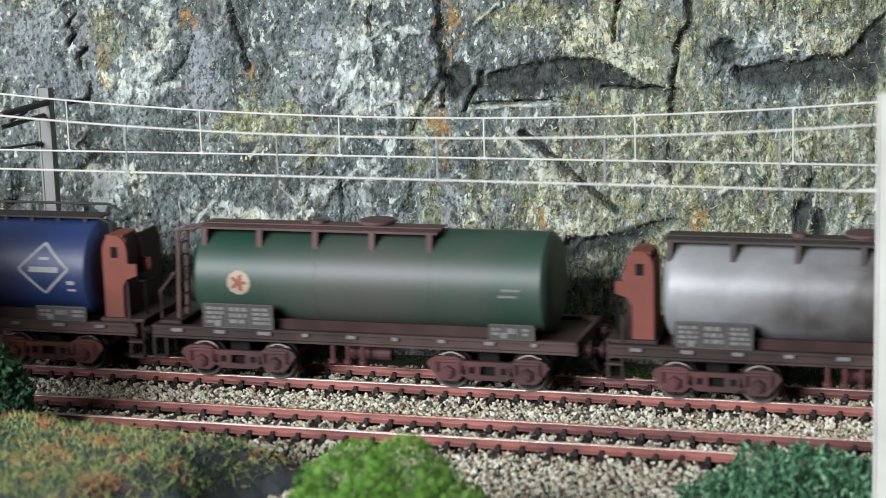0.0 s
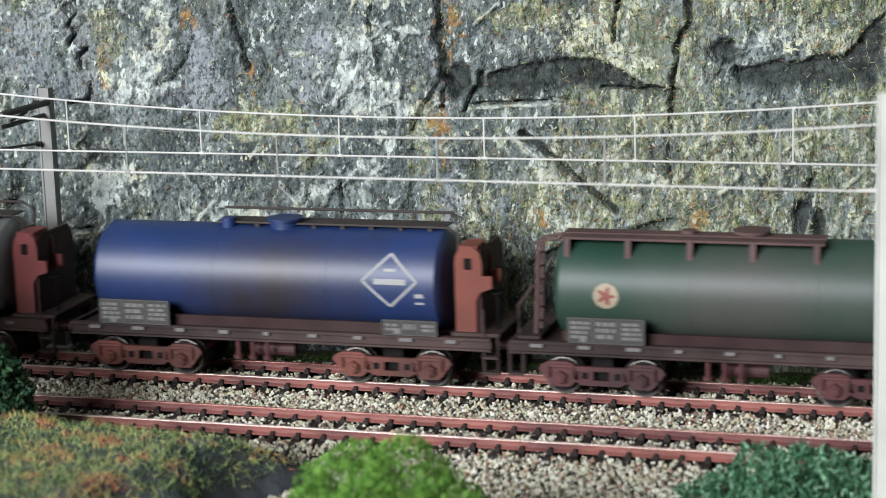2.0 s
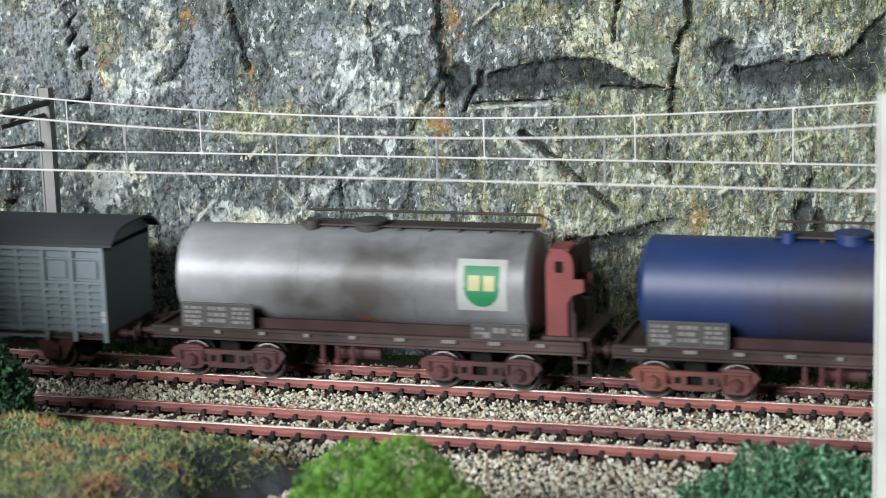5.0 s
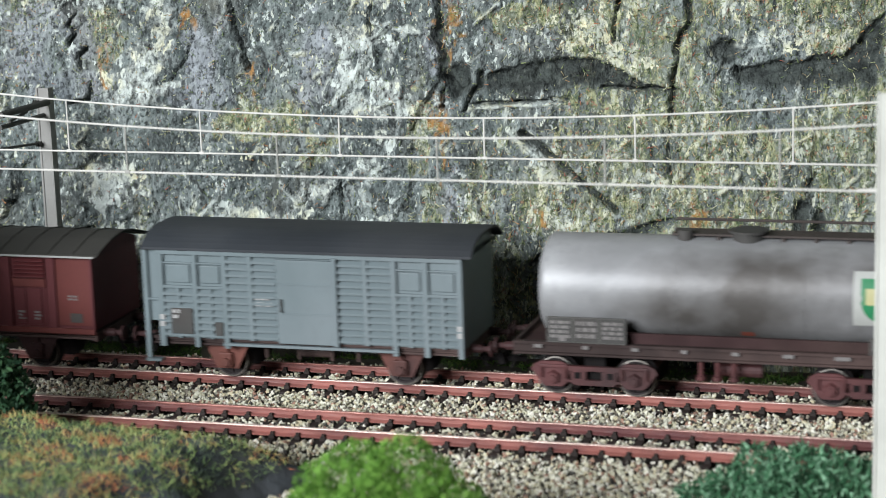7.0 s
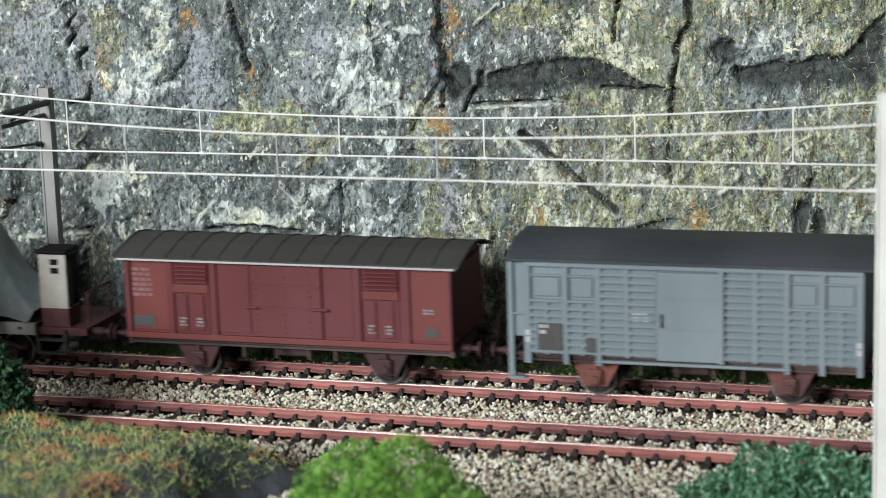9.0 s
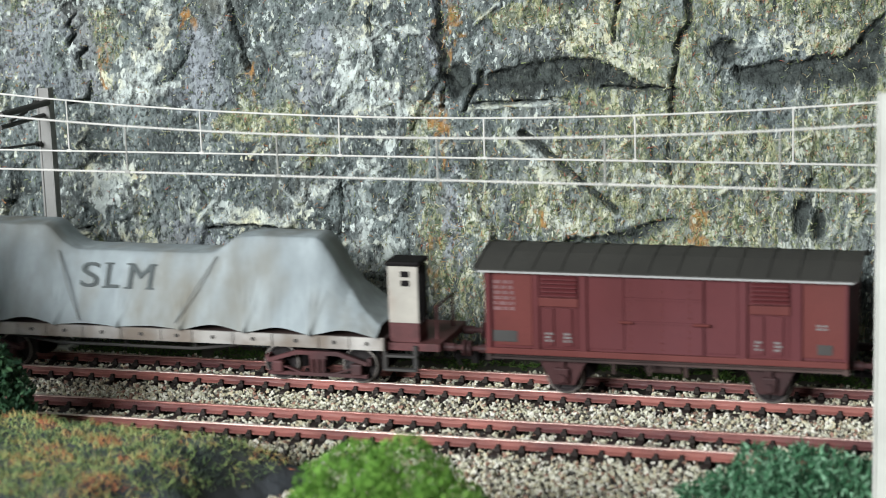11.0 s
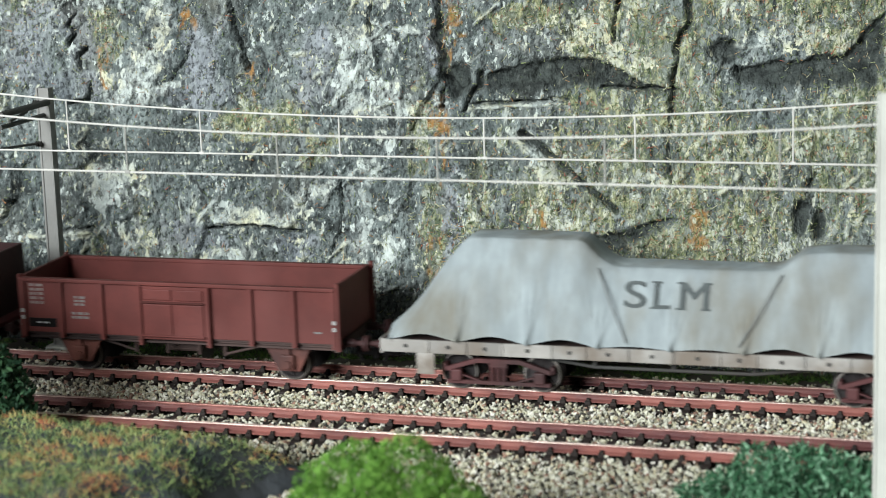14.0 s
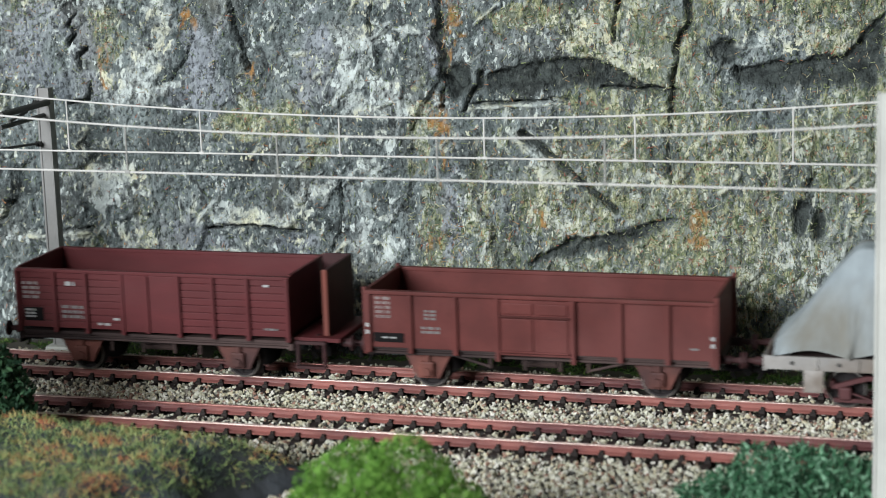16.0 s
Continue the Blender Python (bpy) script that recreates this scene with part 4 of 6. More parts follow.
def overhead(label, y, z_contact, slope, low, rise, middle, half, droppers, drop_mat, r):
    line = thing("overhead_line", label, "overhead line", "overhead lines", at=(0, y, 0))

    def zc(x):
        return z_contact + slope * (x + 170)

    def zm(x):
        k = ((x - middle + half) % (2 * half)) - half
        return low + rise * (k / half) ** 2

    part("contact_wire", rods(bmesh.new(), [(X_LEFT, 0, zc(X_LEFT)), (X_RIGHT, 0, zc(X_RIGHT))], r), M_WIRE, line, "white contact wire")
    xs = [middle - half + i * half / 9 for i in range(-9, 28)]
    part("messenger_wire", rods(bmesh.new(), [(x, 0, zm(x)) for x in xs], r), M_WIRE, line, "white sagging carrying wire", smooth=True)
    for x in droppers:
        part("dropper", rods(bmesh.new(), [(x, 0, zc(x)), (x, 0, zm(x))], r * 0.9), drop_mat, line)
        part("clip", box(bmesh.new(), x - 0.75, x + 0.75, -0.3, 0.3, zc(x) - 0.3, zc(x) + 0.5, 0.1), drop_mat, line)
    return line


overhead("white overhead line wires above the cliff-side track", 0, 64.4, 0.0, 75.6, 5.8, -176, 130, [-283.8, -241.2, -198.4, -155.5, -112.6, -69.6], M_WIRE, 0.27)
b_line = overhead("white overhead line wires above the empty track", -SPACING, 66.5, -0.005, 77.4, 5.0, -165, 122, [-243, -199.4, -155.2, -111, -67], M_DROP, 0.27)
part("clamp", rods(bmesh.new(), [(-48.2, 0, 66.0), (-38, 0, 66.1)], 0.5), M_WIRE, b_line, "white wire clamp")


# ---- the train ----
WHEEL_R = 5.4
WAGONS = []             # (thing, x at the start of the count)
WHEELS = []


def travel(t):
    """How far the train has gone at t seconds."""
    return 54.4787 * t + 0.009518 * (t - 8) ** 2 - 0.0034383 * (t - 8) ** 3


def wheelset_meshes():
    w = bmesh.new()
    for s in (-1, 1):
        disc = bmesh.new()
        spun(disc, [(7.0, 1.2), (7.0, 5.9), (7.7, 6.0), (8.0, WHEEL_R + 0.05), (9.7, WHEEL_R - 0.05), (9.7, 4.3), (9.2, 4.1), (9.2, 1.2)], 28)
        for v in disc.verts:
            v.co = Vector((v.co.y, s * v.co.x, v.co.z))
        tmp = bpy.data.meshes.new("tmp")
        disc.to_mesh(tmp)
        disc.free()
        w.from_mesh(tmp)
        bpy.data.meshes.remove(tmp)
    rod(w, (0, -11, 0), (0, 11, 0), 1.0, 10)
    for k in range(6):
        a = k * math.pi / 3
        for s in (-1, 1):
            rod(w, (1.2 * math.cos(a), s * 9.3, 1.2 * math.sin(a)), (4.2 * math.cos(a), s * 9.3, 4.2 * math.sin(a)), 0.35, 5)
    bmesh.ops.recalc_face_normals(w, faces=w.faces)
    t = bmesh.new()
    for s in (-1, 1):
        ring = bmesh.new()
        spun(ring, [(9.4, WHEEL_R - 0.6), (9.4, WHEEL_R - 0.08), (9.85, WHEEL_R - 0.12), (9.9, WHEEL_R - 0.55)], 28, True)
        for v in ring.verts:
            v.co = Vector((v.co.y, s * v.co.x, v.co.z))
        tmp = bpy.data.meshes.new("tmp")
        ring.to_mesh(tmp)
        ring.free()
        t.from_mesh(tmp)
        bpy.data.meshes.remove(tmp)
    bmesh.ops.recalc_face_normals(t, faces=t.faces)
    return mesh_of("wheelset", w, M_WHEEL, True), mesh_of("tyre", t, M_STEEL, True)


WHEELSET, TYRE = wheelset_meshes()


def wheelset(parent, x, phase):
    """x, in millimetres, in the parent's space; the parent stands on rail height."""
    w = new("wheelset", WHEELSET)
    w.parent, w.location = parent, (x * MM, 0, WHEEL_R * MM)
    t = new("tyre", TYRE)
    t.parent = w
    WHEELS.append((w, x, phase))
    return w


def bogie_mesh(bm, half, arch):
    """Side frames, bolster and axle boxes of a two-axle bogie."""
    for s in (-1, 1):
        y = s * 12.4

        def put(u, v, w):
            return (u, y + s * (w - 0.6), v)

        if arch:      # open diamond frame
            slab(bm, [(-half - 3.2, 7.0), (-half - 3.2, 5.9), (-6, 8.6), (6, 8.6), (half + 3.2, 5.9), (half + 3.2, 7.0), (6.4, 9.8), (-6.4, 9.8)], 1.3, put)
            slab(bm, [(-half - 3, 3.4), (-half - 3, 2.4), (half + 3, 2.4), (half + 3, 3.4)], 1.3, put)
            slab(bm, [(-half - 2.6, 6.2), (-half - 1.4, 6.2), (-3.6, 3.0), (-5.2, 3.0)], 1.2, put)
            slab(bm, [(half + 2.6, 6.2), (5.2, 3.0), (3.6, 3.0), (half + 1.4, 6.2)], 1.2, put)
            slab(bm, [(-2.6, 8.8), (-2.6, 7.2), (2.6, 7.2), (2.6, 8.8)], 0.9, put)
            for u in (-1.7, 0.0, 1.7):
                rod(bm, (u, y, 3.2), (u, y, 7.4), 0.75, 8)
        else:         # pressed frame with a square window in the middle
            # two hanging lobes round the axle boxes, joined by a beam with a square window
            for m in (-1, 1):
                lobe = [(-6.4, 7.6), (-5.6, 9.0), (-3.4, 10.0), (2.4, 10.0), (4.6, 8.8), (4.6, 6.8), (3.7, 4.0), (2.4, 2.9), (-2.4, 2.9), (-3.8, 4.2), (-5.2, 6.2)]
                slab(bm, [(m * (half - u), v) for u, v in lobe][::m], 1.0, put)
            slab(bm, [(-half + 4, 8.9), (-half + 4, 7.6), (half - 4, 7.6), (half - 4, 8.9)], 1.3, put)
            slab(bm, [(-half + 3.4, 4.9), (-5.2, 3.5), (5.2, 3.5), (half - 3.4, 4.9), (5.2, 5.0), (-5.2, 5.0)], 1.2, put)
            for u in (-4.3, 4.3):
                slab(bm, [(u - 2.1, 8.0), (u - 2.1, 4.4), (u + 2.1, 4.4), (u + 2.1, 8.0)], 1.1, put)
        for x in (-half, half):
            if arch:
                box(bm, x - 1.6, x + 1.6, y - (1.6 if s < 0 else 0.6), y + (1.6 if s > 0 else 0.6), 3.2, 6.6, 0.4)
                continue
            rod(bm, (x, y, 5.6), (x, y + s * 1.5, 5.5), 2.2, 6, 1.7)
            rod(bm, (x, y + s * 1.4, 5.5), (x, y + s * 2.0, 5.5), 0.9, 8)
            for u in (-3.4, 3.4):
                rod(bm, (x + u, y + s * 0.6, 5.6), (x + u, y + s * 0.6, 8.6), 0.7, 8)
            box(bm, x - 3.9, x + 3.9, y - (1.0 if s < 0 else 0.4), y + (1.0 if s > 0 else 0.4), 8.3, 9.2, 0.2)
    box(bm, -half - 4, -half - 3, -12.4, 12.4, 6.0, 8.0)
    box(bm, half + 3, half + 4, -12.4, 12.4, 6.0, 8.0)
    return bm


def bogie(parent, x, half, material, arch=False):
    b = part("bogie", bogie_mesh(bmesh.new(), half, arch), material, parent, at=(x, 0, 0))
    # black colour paints the shade inside the bogie's open middle
    part("bolster", box(bmesh.new(), -3.0, 3.0, -11.0, 11.0, 4.6, 11.2, 0.3), M_BLACK, b, "bolster between the side frames, black as painted shade")
    if not arch:
        # black plates on the frame paint the shade of open slots
        for u in (-4.6, 4.6):
            part("slot", box(bmesh.new(), u - 0.9, u + 0.9, -13.02, -12.75, 5.4, 7.2, 0.05), M_BLACK, b, "black plate painted as a shaded slot in the bogie side")
    wheelset(b, -half, random.uniform(0, 360))
    wheelset(b, half, random.uniform(0, 360))
    return b


def buffers(parent, x_end, z, way):
    for y in (-10.0, 10.0):
        bm = rod(bmesh.new(), (x_end, y, z), (x_end + way * 3.6, y, z), 1.25, 12)
        rod(bm, (x_end + way * 3.2, y, z), (x_end + way * 6.2, y, z), 0.8, 10)
        rod(bm, (x_end + way * 6.0, y, z), (x_end + way * 6.6, y, z), 2.3, 16)
        part("buffer", bm, M_BUFFER, parent, "dull red-brown buffer with a round plate")


def hose(parent, x_end, way, z):
    pts = [(x_end + way * u, -4.5, z + v) for u, v in ((0, 0), (1.6, -0.6), (2.6, -2.4), (2.9, -4.6), (3.6, -5.6))]
    part("air_hose", rods(bmesh.new(), pts, 0.5), M_BLACK, parent, "black hanging air hose", smooth=True)


def coupler(parent, x_end, way):
    hose(parent, x_end, way, 11.0)
    bm = box(bmesh.new(), min(x_end, x_end + way * 6.8), max(x_end, x_end + way * 6.8), -1.0, 1.0, 6.2, 7.6, 0.2)
    box(bm, x_end + way * 6.6 - 0.6, x_end + way * 6.6 + 0.6, -3.0, 3.0, 5.6, 9.0, 0.2)
    part("coupler", bm, M_BLACK, parent, "black loop coupler")


def bars(parent, x, z, w, h, rows, y, material=None, seed=1):
    """Writing too small to read: short bars on the near side."""
    rng = random.Random(seed)
    bm = bmesh.new()
    step = h / rows
    for i in range(rows):
        u = x
        while u < x + w - 0.5:
            k = rng.uniform(0.8, 2.4)
            box(bm, u, min(u + k, x + w), y - 0.05, y, z + h - i * step - step * 0.62, z + h - i * step)
            u += k + rng.uniform(0.3, 0.7)
    part("lettering", bm, material or M_WHITE, parent, "small pale lettering")


def solebar(parent, x0, x1, z0, z1, material, y=14.6):
    for s in (-1, 1):
        bm = bmesh.new()
        outline = [(-0.6, z0), (-0.6, z1), (1.4, z1), (1.4, z1 - 0.8), (0.5, z1 - 0.9), (0.5, z0 + 0.7), (1.2, z0 + 0.6), (1.2, z0)]
        slab(bm, outline, x1 - x0, lambda u, v, k, s=s: (x0 + k, s * (y + u), v))
        part("solebar", bm, material, parent)
    part("headstock", box(bmesh.new(), x0 - 0.2, x0 + 1.2, -15, 15, z0 - 0.5, z1 - 0.05, 0.15), material, parent)
    part("headstock", box(bmesh.new(), x1 - 1.2, x1 + 0.2, -15, 15, z0 - 0.5, z1 - 0.05, 0.15), material, parent)
    for x in (x0 + (x1 - x0) * k / 6 for k in range(1, 6)):
        part("cross_member", box(bmesh.new(), x - 0.8, x + 0.8, -14.0, 14.0, z0 + 0.3, z1 - 0.3), material, parent)


def tank_wagon(label, x0, paint, tank, frame, bogies, bogie_mat, plates, seed):
    """All lengths along x from the wagon's own middle."""
    w = thing("tank_wagon", label, "tank wagon", "wagons of the train")
    WAGONS.append((w, x0))
    random.seed(seed)
    a, c = tank
    R, zc = 14.4, 29.4
    profile = [(a, 0.2), (a + 0.05, 8.4), (a + 0.5, 11.7), (a + 1.3, 13.4), (a + 2.4, R)]
    profile += [(a + 2.4 + (c - a - 4.8) * k / 6, R) for k in range(1, 6)]
    profile += [(c - 2.4, R), (c - 1.3, 13.4), (c - 0.5, 11.7), (c - 0.05, 8.4), (c, 0.2)]
    body = part("tank", spun(bmesh.new(), profile, 72), paint, w, smooth=True, at=(0, 0, zc))
    seams = bmesh.new()
    for x in (a + (c - a) * 0.36, a + (c - a) * 0.68):
        spun(seams, [(x - 0.25, R - 0.1), (x - 0.2, R + 0.07), (x + 0.2, R + 0.07), (x + 0.25, R - 0.1)], 72, True)
    part("seam", seams, paint, body, smooth=True)
    solebar(w, frame[0], frame[1], 12.6, 16.3, M_FRAME)
    deck = bmesh.new()
    box(deck, frame[0] + 0.5, frame[1] - 0.5, -13.9, 13.9, 14.6, 15.2, 0.1)
    # deck colour stands in for the shadow below the tank
    part("deck", deck, M_BEARER, w, "floor plate in dark brown, painted as shade under the tank")
    for s in (-1, 1):
        part("tank_bearer", box(bmesh.new(), a + 3, c - 3, s * 12.6 - 0.7, s * 12.6 + 0.7, 15.1, 19.0, 0.15), M_BEARER, w, "dark brown bearer along the tank's foot")
    for x in (a + 7, a + 30, (a + c) / 2, c - 30, c - 7):
        saddle = bmesh.new()
        slab(saddle, [(-12.5, 15.0), (12.5, 15.0), (11.8, 18.0), (8, 16.4), (-8, 16.4), (-11.8, 18.0)], 2.0, lambda u, v, k, x=x: (x - 1 + k, u, v))
        part("saddle", saddle, M_FRAME, w)
    for x in bogies:
        bogie(w, x, 11.4, bogie_mat)
    for way in (-1, 1):
        e = frame[0] if way < 0 else frame[1]
        buffers(w, e, 13.2, way)
        coupler(w, e, way)
    # data panels on the near solebar
    for i, (x, width, h) in enumerate(plates):
        pl = part("data_panel", box(bmesh.new(), x, x + width, -16.9, -16.3, 16.6, 16.6 + h, 0.15), M_GREYFRAME, w, "grey data panel with pale lettering")
        for k in range(3):
            bars(pl, x + 0.9 + k * width / 3, 17.4, width / 3 - 1.8, h - 1.9, (4 if h > 5 else 2) - (k == 1), -16.92, M_FADED, seed=seed + i + 5 * k)
        rim = bmesh.new()
        for u in (0.1, width / 3, 2 * width / 3, width - 0.1):
            box(rim, x + u - 0.12, x + u + 0.12, -17.0, -16.88, 16.7, 16.5 + h)
        for v in (16.7, 16.45 + h):
            box(rim, x + 0.1, x + width - 0.1, -17.0, -16.88, v - 0.1, v + 0.1)
        part("panel_rim", rim, M_PANELRIM, pl, "thin pale panel rim")
        part("white_square", box(bmesh.new(), x + 3.4, x + 5.2, -16.98, -16.92, 17.0, 18.6), M_FADED, pl)
    marks = bmesh.new()
    for k in range(9):
        x = frame[0] + 6 + k * (frame[1] - frame[0] - 12) / 8.5
        box(marks, x, x + random.uniform(1.6, 4.2), -16.08, -15.95, 14.6, 15.6)
    part("solebar_marking", marks, M_FADED, w)
    # brake gear below the middle
    gear = bmesh.new()
    rod(gear, (-4, -9, 9.0), (8, -9, 9.0), 2.0, 14)
    for x in (-8, -3.5, 1.0):
        rod(gear, (x, -14, 12.6), (x, -14, 7.6), 0.7, 8)
        rod(gear, (x, -14, 8.2), (x, -14, 7.0), 1.3, 10)
    rod(gear, (bogies[0] + 14, 0, 9.5), (bogies[1] - 14, 0, 9.5), 0.6, 6)
    part("brake_gear", gear, M_BOGIE, w)
    return w, zc, R


def brake_platform(w, x, way, material):
    """The end shield of a brakeman's platform: a tall rounded plate with a window, at x, facing away from the tank."""
    g = bmesh.new()
    s = way
    outline = [(0, 17), (0, 37.5), (0.8, 40.3), (2.6, 41.8), (5.2, 41.8), (7.2, 40.0), (7.8, 37), (7.8, 33.4), (10.6, 33.4), (10.6, 30.0), (7.4, 28.8), (6.0, 26.5), (6.0, 17)]
    slab(g, outline, 0.9, lambda u, v, k: (x + s * u, -12.9 + k, v))
    plat = part("brake_platform", g, material, w, "orange-brown brakeman's platform screen")
    # a black plate paints the shade of the lookout hole
    part("window_frame", box(bmesh.new(), x + s * 3.8 - 1.1, x + s * 3.8 + 1.1, -13.02, -12.9, 35.2, 38.4, 0.1), M_BLACK, plat, "black plate painted as a shaded lookout hole")
    far = bmesh.new()
    slab(far, outline, 0.9, lambda u, v, k: (x + s * u, -3.0 + k, v))
    part("far_screen", far, material, plat)
    e = bmesh.new()
    box(e, min(x, x + s * 0.8), max(x, x + s * 0.8), -12.2, -2.6, 17, 39, 0.1)
    slab(e, [(-12.0, 40.6), (-12.0, 41.7), (-3.0, 41.7), (-3.0, 40.6)], 5.4, lambda u, v, k: (x + s * (1 + k), u, v))
    part("back_screen", e, material, plat)
    f = bmesh.new()
    box(f, min(x - s, x + s * 13), max(x - s, x + s * 13), -14.4, 14.4, 16.4, 17.4, 0.15)
    # frame brown in place of primer paints the unlit floor dark
    part("platform_floor", f, M_FRAME, plat, "platform floor in frame brown, painted as shade")
    wall = slab(bmesh.new(), [(-12.0, 17.4), (-12.0, 37.0), (-9.0, 40.6), (9.0, 40.6), (12.0, 37.0), (12.0, 17.4)], 0.8, lambda u, v, k: (x + s * 6.9 + k - 0.4, u, v))
    # dark red paints this wall's shade as well as its dirt
    part("end_wall", wall, M_BUFFER, plat, "rounded end wall of the brake platform, dark red for painted shade and dirt")
    wheel = bmesh.new()
    rod(wheel, (x + s * 11.0, -8.0, 17.0), (x + s * 11.0, -8.0, 28.0), 0.45, 8)
    rod(wheel, (x + s * 11.0, -8.0, 27.6), (x + s * 11.0, -8.0, 28.2), 2.2, 14)
    part("brake_column", wheel, M_BLACK, plat, "dark brake column with a hand wheel")
    for y in (-14.6, 14.6):
        r = bmesh.new()
        rods(r, [(x + s * 8.4, y, 24.5), (x + s * 8.4, y, 6.2), (x + s * 12.4, y, 6.2), (x + s * 12.4, y, 17.0)], 0.42)
        box(r, min(x + s * 8, x + s * 12.8), max(x + s * 8, x + s * 12.8), y - 1.4, y + 1.4, 6.0, 6.8, 0.1)
        box(r, min(x + s * 8, x + s * 12.8), max(x + s * 8, x + s * 12.8), y - 1.2, y + 1.2, 10.4, 11.1, 0.1)
        part("step", r, M_FRAME, plat, "brown steps and grab rails")


def roof_walk(w, x0, x1, z_top, material, end_x=None):
    """A grating along the tank's crown with a low handrail and, at one end, rails bent down."""
    g = box(bmesh.new(), x0, x1, -2.2, 6.0, 44.3, 44.9, 0.1)
    for k in range(8):
        x = x0 + (x1 - x0) * (k + 0.5) / 8
        box(g, x - 0.5, x + 0.5, -3, 6, 43.2, 44.4)
    part("walkway", g, material, w, "dark walkway grating on the tank's crown")
    y = 5.0
    rail = [(x0, y, 44.5), (x0, y, z_top), (x1, y, z_top)] + ([(end_x, y, z_top - 2), (end_x, y, 17)] if end_x else [(x1, y, 44.5)])
    part("handrail", rods(bmesh.new(), rail, 0.42), material, w, "thin dark handrail")
    for k in range(1, 6):
        x = x0 + (x1 - x0) * k / 6
        part("rail_post", rods(bmesh.new(), [(x, y, 44.5), (x, y, z_top)], 0.35), material, w)
    if end_x:
        r = rods(bmesh.new(), [(x1, -2, 44.6), (end_x, -2, 43), (end_x, -2, 17)], 0.42)
        for k in range(9):
            rods(r, [(end_x, -2, 19 + k * 2.7), (end_x, y, 19 + k * 2.7)], 0.3, 6)
        part("ladder", r, material, w, "thin dark end ladder")


def dome(w, x, zc, R, material):
    g = bmesh.new()
    rod(g, (x, 0, zc + R - 1), (x, 0, zc + R + 1.6), 4.6, 24)
    rod(g, (x, 0, zc + R + 1.6), (x, 0, zc + R + 2.3), 5.4, 24)
    part("manhole_dome", g, material, w, smooth=True)
    v = bmesh.new()
    rod(v, (x - 17, -2, zc + R - 1), (x - 17, -2, zc + R + 2.2), 2.2, 14)
    part("valve", v, material, w, smooth=True)


def on_tank(bm, zc, R, lift):
    """Lay what was drawn in (x, z) on the near side of a tank onto its curve."""
    for v in bm.verts:
        a = math.asin(max(-0.95, min(0.95, v.co.z / R)))
        r = R + lift + (0.03 if v.co.y < 0 else 0.0)
        v.co = Vector((v.co.x, -r * math.cos(a), zc + r * math.sin(a)))
    return bm


def strip(bm, pts, width, closed=True):
    """A band along points (x, z), cut finely so that it can bend."""
    k = len(pts)
    for i in range(k if closed else k - 1):
        a, c = Vector(pts[i]), Vector(pts[(i + 1) % k])
        d = (c - a).normalized()
        n = Vector((-d.y, d.x)) * width / 2
        steps = max(2, int((c - a).length / 1.0))
        row = []
        for j in range(steps + 1):
            p = a + (c - a) * j / steps
            row.append((bm.verts.new((p.x + n.x, 0, p.y + n.y)), bm.verts.new((p.x - n.x, 0, p.y - n.y))))
        for (p, q), (r, s) in zip(row, row[1:]):
            bm.faces.new((p, q, s, r))
    return bm


def patch(bm, x0, x1, z0, z1, inside=None, step=0.5):
    nx, nz = max(1, int((x1 - x0) / step)), max(1, int((z1 - z0) / step))
    for i in range(nx):
        for j in range(nz):
            a, c = x0 + (x1 - x0) * i / nx, x0 + (x1 - x0) * (i + 1) / nx
            e, f = z0 + (z1 - z0) * j / nz, z0 + (z1 - z0) * (j + 1) / nz
            if inside and not inside((a + c) / 2, (e + f) / 2):
                continue
            bm.faces.new([bm.verts.new((u, 0, v)) for u, v in ((a, e), (c, e), (c, f), (a, f))])
    bmesh.ops.remove_doubles(bm, verts=bm.verts, dist=0.001)
    return bm


def silver_first():
    w, zc, R = tank_wagon("weathered aluminium tank wagon with a rear brake platform", -53.0, M_SILVER, (-53.0, 55.0), (-67.0, 63.0), (-38.0, 38.0), M_BOGIE, [(-48.5, 21, 7.2), (36, 15, 4.6)], 41)
    brake_platform(w, -55.0, -1, M_PLATFORM)
    side_walk(w, -53, 20, zc, R, M_WALKWAY)
    dome(w, 0, zc, R, M_WALKRED)


def side_walk(w, x0, x1, zc, R, material):
    """A walkway on the near shoulder of the tank, on five brackets."""
    g = bmesh.new()
    box(g, x0, x1, -9.6, -4.6, 43.9, 44.6, 0.1)
    box(g, x0, x1, -4.7, 1.0, 44.6, 45.0, 0.1)
    part("walkway", g, material, w, "dull brown walkway along the tank's crown")
    for k in range(5):
        x = x0 + 2 + (x1 - x0 - 4) * k / 4
        b = bmesh.new()
        slab(b, [(-10.6, 38.8), (-9.6, 38.6), (-7.6, 43.4), (2, 44.2), (2, 44.7), (-9.9, 44.3)], 1.6, lambda u, v, q, x=x: (x - 0.8 + q, u, v))
        part("bracket", b, material, w)
    return w


